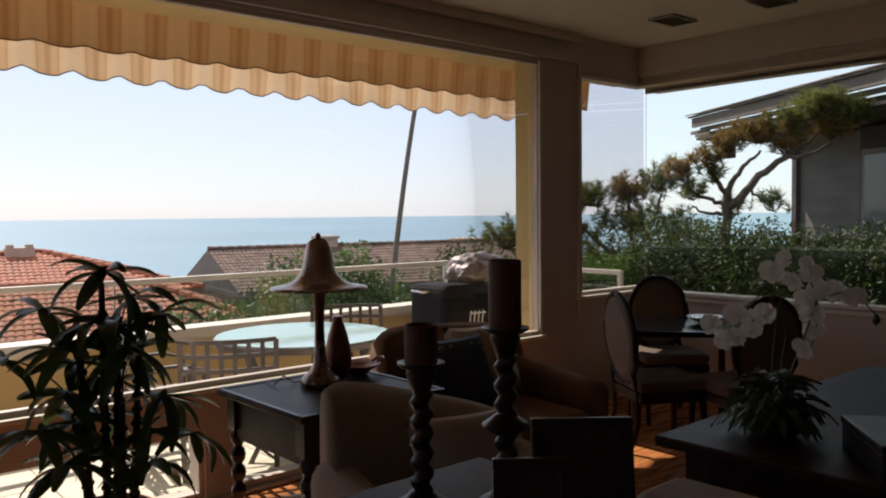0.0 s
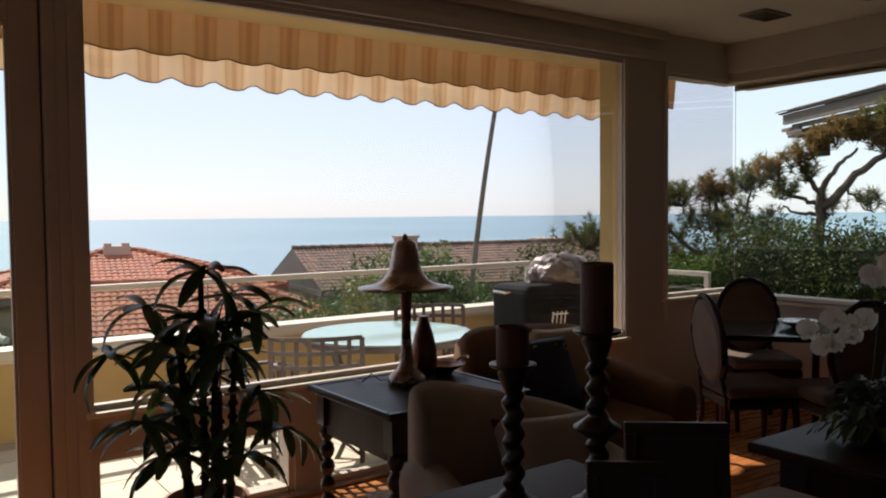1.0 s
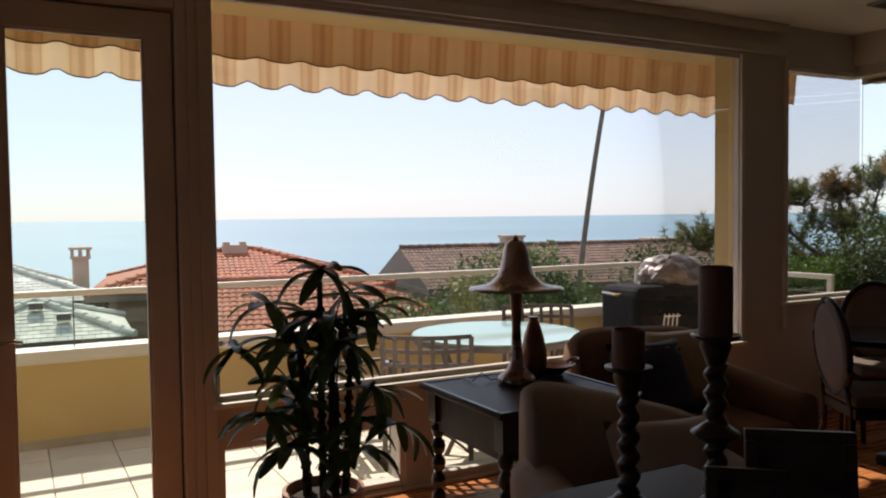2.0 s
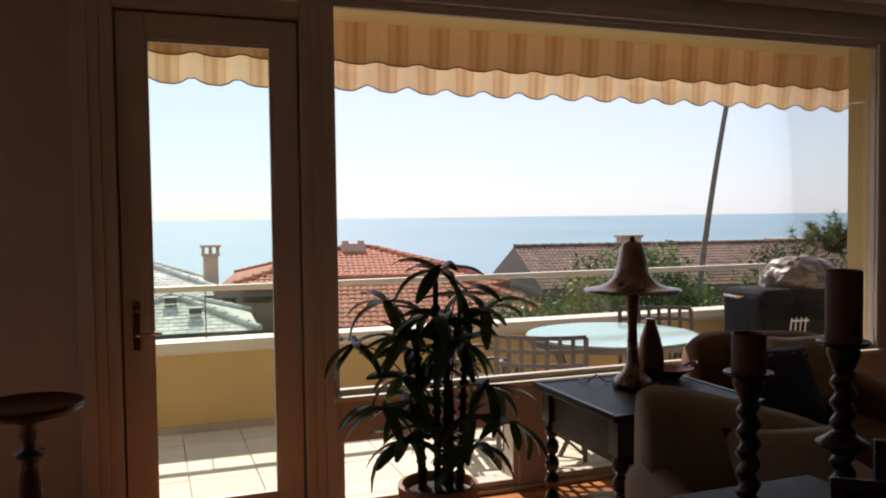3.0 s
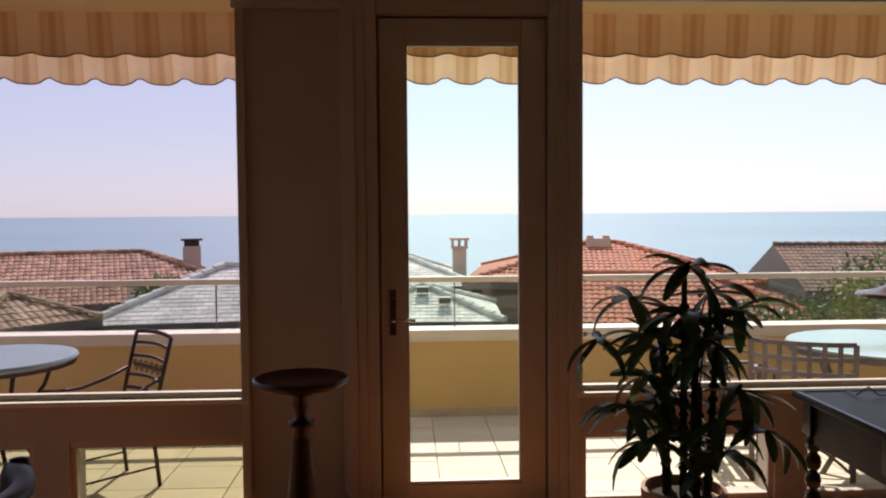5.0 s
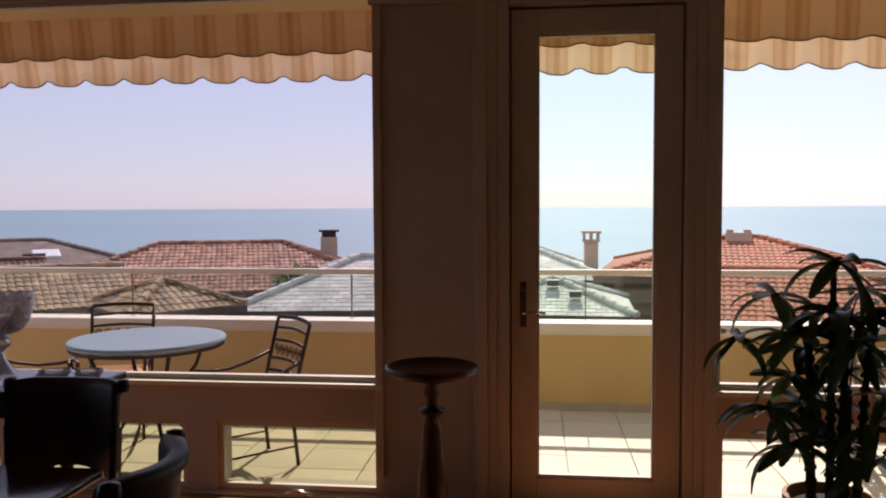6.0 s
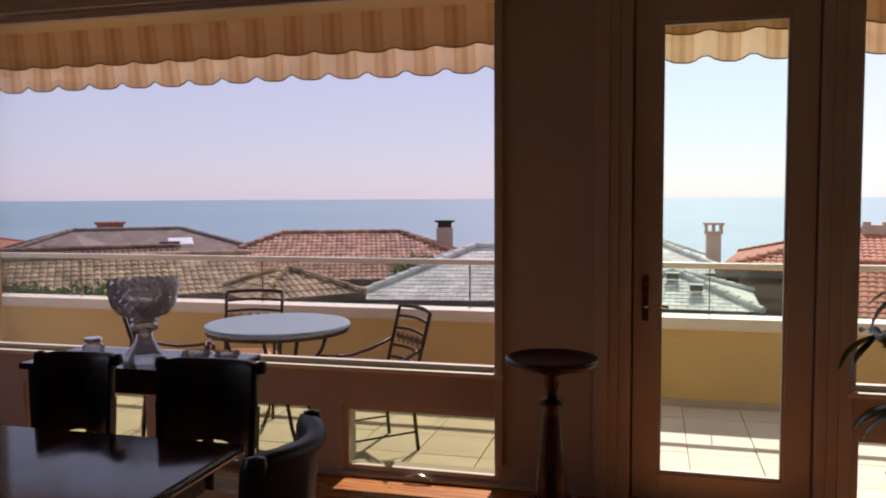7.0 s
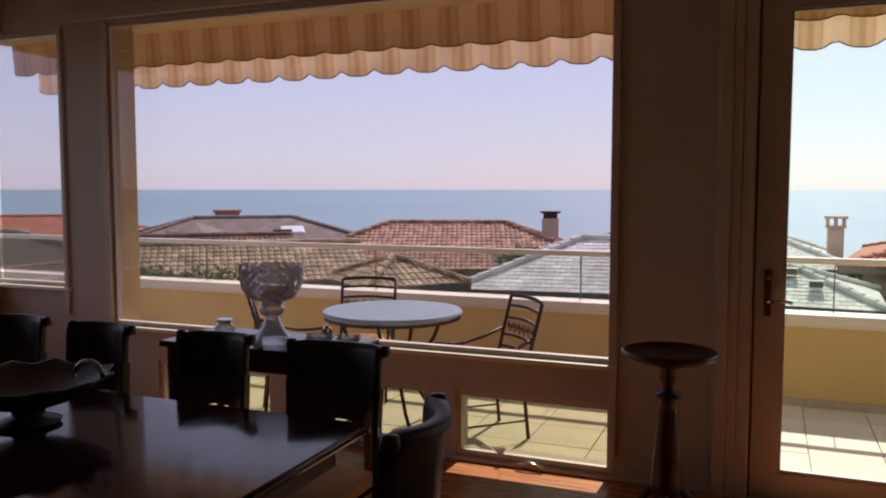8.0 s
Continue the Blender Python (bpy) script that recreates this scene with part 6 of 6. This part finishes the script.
def balloon_chair(m, label, seat_mat):
    """A chair with an oval padded back; faces local +y."""
    c = thing("balloon_back_chair", label, "chair", m, "chairs round the game table")
    bm = B()
    n = 28
    cz, rx, rz = 0.735, 0.215, 0.265
    tube(bm, [(rx * math.sin(2 * math.pi * k / n), -0.235 - 0.10 * (rz * math.cos(2 * math.pi * k / n)) , cz + rz * math.cos(2 * math.pi * k / n)) for k in range(n + 1)], 0.020, 8)
    bk = part("back_frame", bm, M["dark_wood"], c, smooth=True)
    bm = B()
    q = [(rx * 0.93 * s * math.sin(2 * math.pi * k / n), -0.235 - 0.10 * (rz * s * math.cos(2 * math.pi * k / n)) + t, cz + rz * 0.93 * s * math.cos(2 * math.pi * k / n)) for s, t in ((1.0, -0.012), (0.9, -0.022), (0.9, 0.022), (1.0, 0.012)) for k in range(n)]
    rs = [ring(bm, q[i * n:(i + 1) * n]) for i in (1, 0, 3, 2)]
    skin(bm, rs)
    part("back_pad", bm, M["seat_cloth"], c, smooth=False)
    bm = B()
    puff(bm, -0.23, 0.23, -0.21, 0.24, 0.43, 0.50, 0.03)
    part("seat", bm, seat_mat, c, smooth=True)
    bm = B()
    box(bm, -0.225, 0.225, -0.205, 0.235, 0.37, 0.429, 0.008)
    part("seat_rail", bm, M["dark_wood"], c)
    for sx in (-1, 1):
        bm = B()
        tube(bm, [(sx * 0.19, 0.20, 0), (sx * 0.20, 0.21, 0.2), (sx * 0.19, 0.20, 0.369)], 0.015, 8, 0.022)
        part("leg", bm, M["dark_wood"], c, smooth=True)
        bm = B()
        tube(bm, [(sx * 0.18, -0.28, 0), (sx * 0.18, -0.20, 0.25), (sx * 0.18, -0.20, 0.42), (sx * 0.15, -0.225, 0.54)], 0.018, 8)
        part("leg", bm, M["dark_wood"], c, smooth=True)
    return c


balloon_chair(pose(4.156, 2.575, 0, 0, 0, -121), "dark balloon-back chair with a dull brown seat by the window", M["seat_cloth"])
balloon_chair(pose(4.974, 3.035, 0, 0, 0, 140), "dark balloon-back chair tucked into the glass corner", M["seat_cloth"])
balloon_chair(pose(4.405, 2.162, 0, 0, 0, -25), "dark balloon-back chair with its back to the room", M["seat_cloth"])

# ---- dining end ----
ps = thing("pedestal_stand", "tall turned mahogany plant stand with a dished top", "stand", pose(-0.592, 3.216, 0) @ Matrix.Diagonal((0.97, 0.97, 0.965, 1)))
bm = B()
lathe(bm, [(0.10, 0.765), (0.185, 0.785), (0.212, 0.80), (0.215, 0.822), (0.20, 0.828), (0.19, 0.812), (0.01, 0.808)], seg=40)
part("top", bm, M["red_wood"], ps, smooth=True)
bm = B()
lathe(bm, [(0.03, 0.10), (0.06, 0.13), (0.072, 0.20), (0.066, 0.30), (0.052, 0.42), (0.042, 0.54), (0.036, 0.595), (0.06, 0.605), (0.06, 0.625), (0.03, 0.635), (0.026, 0.66), (0.04, 0.70), (0.034, 0.74), (0.09, 0.764)], seg=24)
part("column", bm, M["red_wood"], ps, smooth=True)
for i in range(3):
    a = 0.5 + i * 2 * math.pi / 3
    bm = B()
    tube(bm, [(r * math.cos(a), r * math.sin(a), z) for r, z in ((0.03, 0.17), (0.09, 0.15), (0.15, 0.07), (0.20, 0.018), (0.23, 0.016))], 0.024, 8, 0.014)
    part("foot", bm, M["red_wood"], ps, smooth=True)

dt = thing("dining_table", "long dining table of dark polished mahogany", "table", pose(-2.497, 1.303, 0))
bm = B()
box(bm, -1.12, 1.12, -0.56, 0.56, 0.722, 0.752, 0.010)
part("tabletop", bm, M["gloss_wood"], dt)
for nm, x0, x1, y0, y1 in (("apron", -1.02, 1.02, -0.47, -0.45), ("apron", -1.02, 1.02, 0.45, 0.47), ("apron", -1.04, -1.02, -0.45, 0.45), ("apron", 1.02, 1.04, -0.45, 0.45)):
    bm = B()
    box(bm, x0, x1, y0, y1, 0.63, 0.7215)
    part(nm, bm, M["red_wood"], dt)
for sx in (-1, 1):
    bm = B()
    lathe(bm, [(0.10, 0.06), (0.12, 0.10), (0.06, 0.16), (0.09, 0.34), (0.10, 0.45), (0.05, 0.56), (0.14, 0.70), (0.2, 0.7215)], (sx * 0.6, 0, 0), 24)
    pd = part("pedestal", bm, M["red_wood"], dt, smooth=True)
    for i in range(4):
        a = math.pi / 4 + i * math.pi / 2
        bm = B()
        tube(bm, [(sx * 0.6 + r * math.cos(a), r * math.sin(a), z) for r, z in ((0.05, 0.15), (0.18, 0.12), (0.30, 0.04), (0.36, 0.025))], 0.03, 8, 0.02)
        part("claw_foot", bm, M["red_wood"], pd, smooth=True)


def klismos(m, label):
    """A dark chair with a wide curved leather back; faces local -y."""
    c = thing("dining_chair", label, "chair", m, "dining chairs along the table")
    bm = B()
    rs = []
    n = 14
    for k in range(n + 1):
        u = -1 + 2 * k / n
        x = u * 0.225
        yy = 0.27 - 0.075 * u * u
        ear = 0.012 * max(0, abs(u) - 0.75) * 4
        top, bot = 0.955 - 0.012 * (1 - u * u) - ear, 0.615 + 0.045 * (1 - u * u)
        rs.append(ring(bm, [(x, yy - 0.020, bot), (x, yy - 0.024 + 0.02, top - 0.03), (x, yy + 0.008, top), (x, yy + 0.045, top - 0.004), (x, yy + 0.05, top - 0.025), (x, yy + 0.03, top - 0.05), (x, yy + 0.010, bot)]))
    skin(bm, rs)
    bk = part("backrest", bm, M["leather"], c, smooth=True)
    for sx in (-1, 1):
        bm = B()
        lathe(bm, [(0.004, -0.022), (0.022, -0.018), (0.026, 0), (0.022, 0.018), (0.004, 0.022)], (sx * 0.232, 0.232, 0.93), 12)
        part("ear_scroll", bm, M["black_wood"], bk, smooth=True)
        bm = B()
        bar(bm, [(sx * 0.215, 0.30, 0.0), (sx * 0.21, 0.235, 0.22), (sx * 0.208, 0.20, 0.43), (sx * 0.212, 0.20, 0.66), (sx * 0.218, 0.205, 0.80)], 0.036, 0.026, (0, 1, 0))
        part("back_leg", bm, M["black_wood"], c)
        bm = B()
        bar(bm, [(sx * 0.205, -0.25, 0.0), (sx * 0.205, -0.215, 0.2), (sx * 0.205, -0.20, 0.43)], 0.036, 0.032, (0, 1, 0))
        part("front_leg", bm, M["black_wood"], c)
    bm = B()
    box(bm, -0.215, 0.215, -0.215, 0.215, 0.40, 0.445, 0.008)
    part("seat_rail", bm, M["black_wood"], c)
    bm = B()
    puff(bm, -0.21, 0.21, -0.21, 0.205, 0.446, 0.50, 0.022)
    part("seat", bm, M["orange_cloth"], c, "worn orange seat pad", smooth=True)
    return c


SC = Matrix.Diagonal((0.84, 1, 1, 1))
ch = klismos(pose(-1.655, 1.90, 0) @ SC, "black dining chair with a broad curved leather back")
for x, y, r in ((-2.19, 1.90, 2), (-2.79, 1.90, -2), (-3.27, 1.92, 3)):
    copy_thing(ch, pose(x, y, 0, 0, 0, r) @ SC)

copy_thing(ch, pose(-1.24, 1.37, 0, 0, 0, -84))

sb = thing("sideboard", "narrow dark sideboard table under the picture window", "sideboard", pose(-2.443, 2.858, 0))
bm = B()
box(bm, -0.49, 0.49, -0.22, 0.22, 0.745, 0.775, 0.007)
part("top", bm, M["gloss_wood"], sb)
bm = B()
for y0, y1 in ((-0.19, -0.17), (0.17, 0.19)):
    box(bm, -0.44, 0.44, y0, y1, 0.66, 0.744)
part("apron", bm, M["dark_wood"], sb)
for sx in (-1, 1):
    for sy in (-1, 1):
        bm = B()
        lathe(bm, [(0.014, 0), (0.018, 0.1), (0.026, 0.60), (0.026, 0.744)], (sx * 0.44, sy * 0.18, 0), 12)
        part("leg", bm, M["dark_wood"], sb)

# cut crystal
pb = thing("punch_bowl", "cut crystal punch bowl on a tall flared foot", "bowl", pose(-2.393, 2.808, 0.7755))
bm = B()
lathe(bm, [(0.095, 0.0), (0.10, 0.012), (0.085, 0.035), (0.062, 0.065), (0.042, 0.10), (0.034, 0.128), (0.058, 0.145), (0.062, 0.165), (0.05, 0.178), (0.06, 0.19), (0.03, 0.198)], seg=14)
part("foot", bm, M["crystal"], pb)
bm = B()
n = 40
rs = []
prof = [(0.05, 0.198), (0.10, 0.215), (0.133, 0.255), (0.146, 0.30), (0.150, 0.345), (0.153, 0.368)]
prof = [p for a, b in zip(prof, prof[1:]) for p in (a, ((a[0] + b[0]) / 2, (a[1] + b[1]) / 2))] + prof[-1:]
for j, (r, z) in enumerate(prof):
    rs.append(ring(bm, [((r + 0.005 * (-1) ** (i + j)) * math.cos(2 * math.pi * i / n), (r + 0.005 * (-1) ** (i + j)) * math.sin(2 * math.pi * i / n), z + (0.010 * (i % 2) if j == len(prof) - 1 else 0)) for i in range(n)]))
for r, z in ((0.138, 0.355), (0.132, 0.30), (0.115, 0.262), (0.055, 0.222)):
    rs.append(ring(bm, [(r * math.cos(2 * math.pi * i / n), r * math.sin(2 * math.pi * i / n), z) for i in range(n)]))
skin(bm, rs)
part("bowl", bm, M["crystal"], pb)
for nm, lab, x, y, prof in (("crystal_jar", "small lidded cut crystal jar", -2.712, 2.865, [(0.045, 0), (0.05, 0.01), (0.05, 0.05), (0.03, 0.065), (0.04, 0.07), (0.042, 0.085), (0.02, 0.095), (0.018, 0.11), (0.004, 0.115)]),
                            ("crystal_dish", "low cut crystal dish beside the punch bowl", -2.17, 2.868, [(0.04, 0), (0.05, 0.006), (0.07, 0.03), (0.075, 0.04), (0.06, 0.02), (0.005, 0.012)]),
                            ("crystal_dish", "low cut crystal dish beside the punch bowl", -2.03, 2.90, [(0.035, 0), (0.045, 0.006), (0.06, 0.03), (0.065, 0.038), (0.05, 0.018), (0.005, 0.012)])):
    t = thing(nm, lab, nm.split("_")[1], pose(x, y, 0.7755))
    bm = B()
    lathe(bm, prof[:6], seg=12)
    part("body", bm, M["crystal"], t)
    bm = B()
    lathe(bm, [(prof[0][0] * 0.9, -0.0), (prof[0][0] * 1.1, 0.002), (prof[0][0] * 0.8, 0.0035)], seg=12)
    part("foot_ring", bm, M["crystal"], t)

cp = thing("centrepiece", "dark fluted metal centrepiece with silver loop handles", "bowl", pose(-2.4, 1.438, 0.7525))
bm = B()
n = 48
rs = []
for r, z in ((0.09, 0.0), (0.10, 0.012), (0.05, 0.03), (0.05, 0.05), (0.15, 0.085), (0.24, 0.135), (0.255, 0.155), (0.245, 0.155), (0.22, 0.135), (0.10, 0.09)):
    fl = 0.06 if r > 0.14 else 0
    rs.append(ring(bm, [(r * (1 + fl * math.cos(12 * 2 * math.pi * i / n)) * math.cos(2 * math.pi * i / n), r * (1 + fl * math.cos(12 * 2 * math.pi * i / n)) * math.sin(2 * math.pi * i / n), z + 0.1 * fl * math.cos(24 * math.pi * i / n)) for i in range(n)]))
skin(bm, rs)
part("bowl", bm, M["leather"], cp, smooth=True)
for a in (0.2, 0.2 + math.pi):
    bm = B()
    tube(bm, [(0.22 * math.cos(a) + 0.05 * math.cos(t) * math.cos(a), 0.22 * math.sin(a) + 0.05 * math.cos(t) * math.sin(a), 0.165 + 0.05 * math.sin(t)) for t in [k * 0.4 for k in range(9)]], 0.008, 8)
    part("handle", bm, M["silver"], cp, smooth=True)

# ---- pieces of the floors, last ----
rnd = random.Random(4)
plank = {}
yy = WI - 13 * 0.115
for row in range(13):
    x = XW + rnd.uniform(-1.5, 0)
    while x < XE:
        l = rnd.choice((1.2, 1.6, 2.0))
        a, b = max(x, XW), min(x + l, XE)
        key = round(b - a, 3)
        if key > 0.02:
            if key not in plank:
                bm = B()
                box(bm, 0.001, key - 0.001, 0.001, 0.114, -0.012, 0.0)
                plank[key] = mesh_of("plank", bm, M["floor"])
            piece("plank", plank[key], pose(a, yy + row * 0.115, 0), floor)
        x += l
TW = 0.405
bm = B()
box(bm, 0.003, TW - 0.003, 0.003, TW - 0.003, -0.012, 0.0, 0.002)
tile_me = mesh_of("tile", bm, M["tile"])
for i in range(38):
    for j in range(5):
        piece("tile", tile_me, pose(-8.85 + i * TW, WO + 0.004 + j * TW, -0.0585 + 0.0004 * ((i * 7 + j * 3) % 5)), terrace)
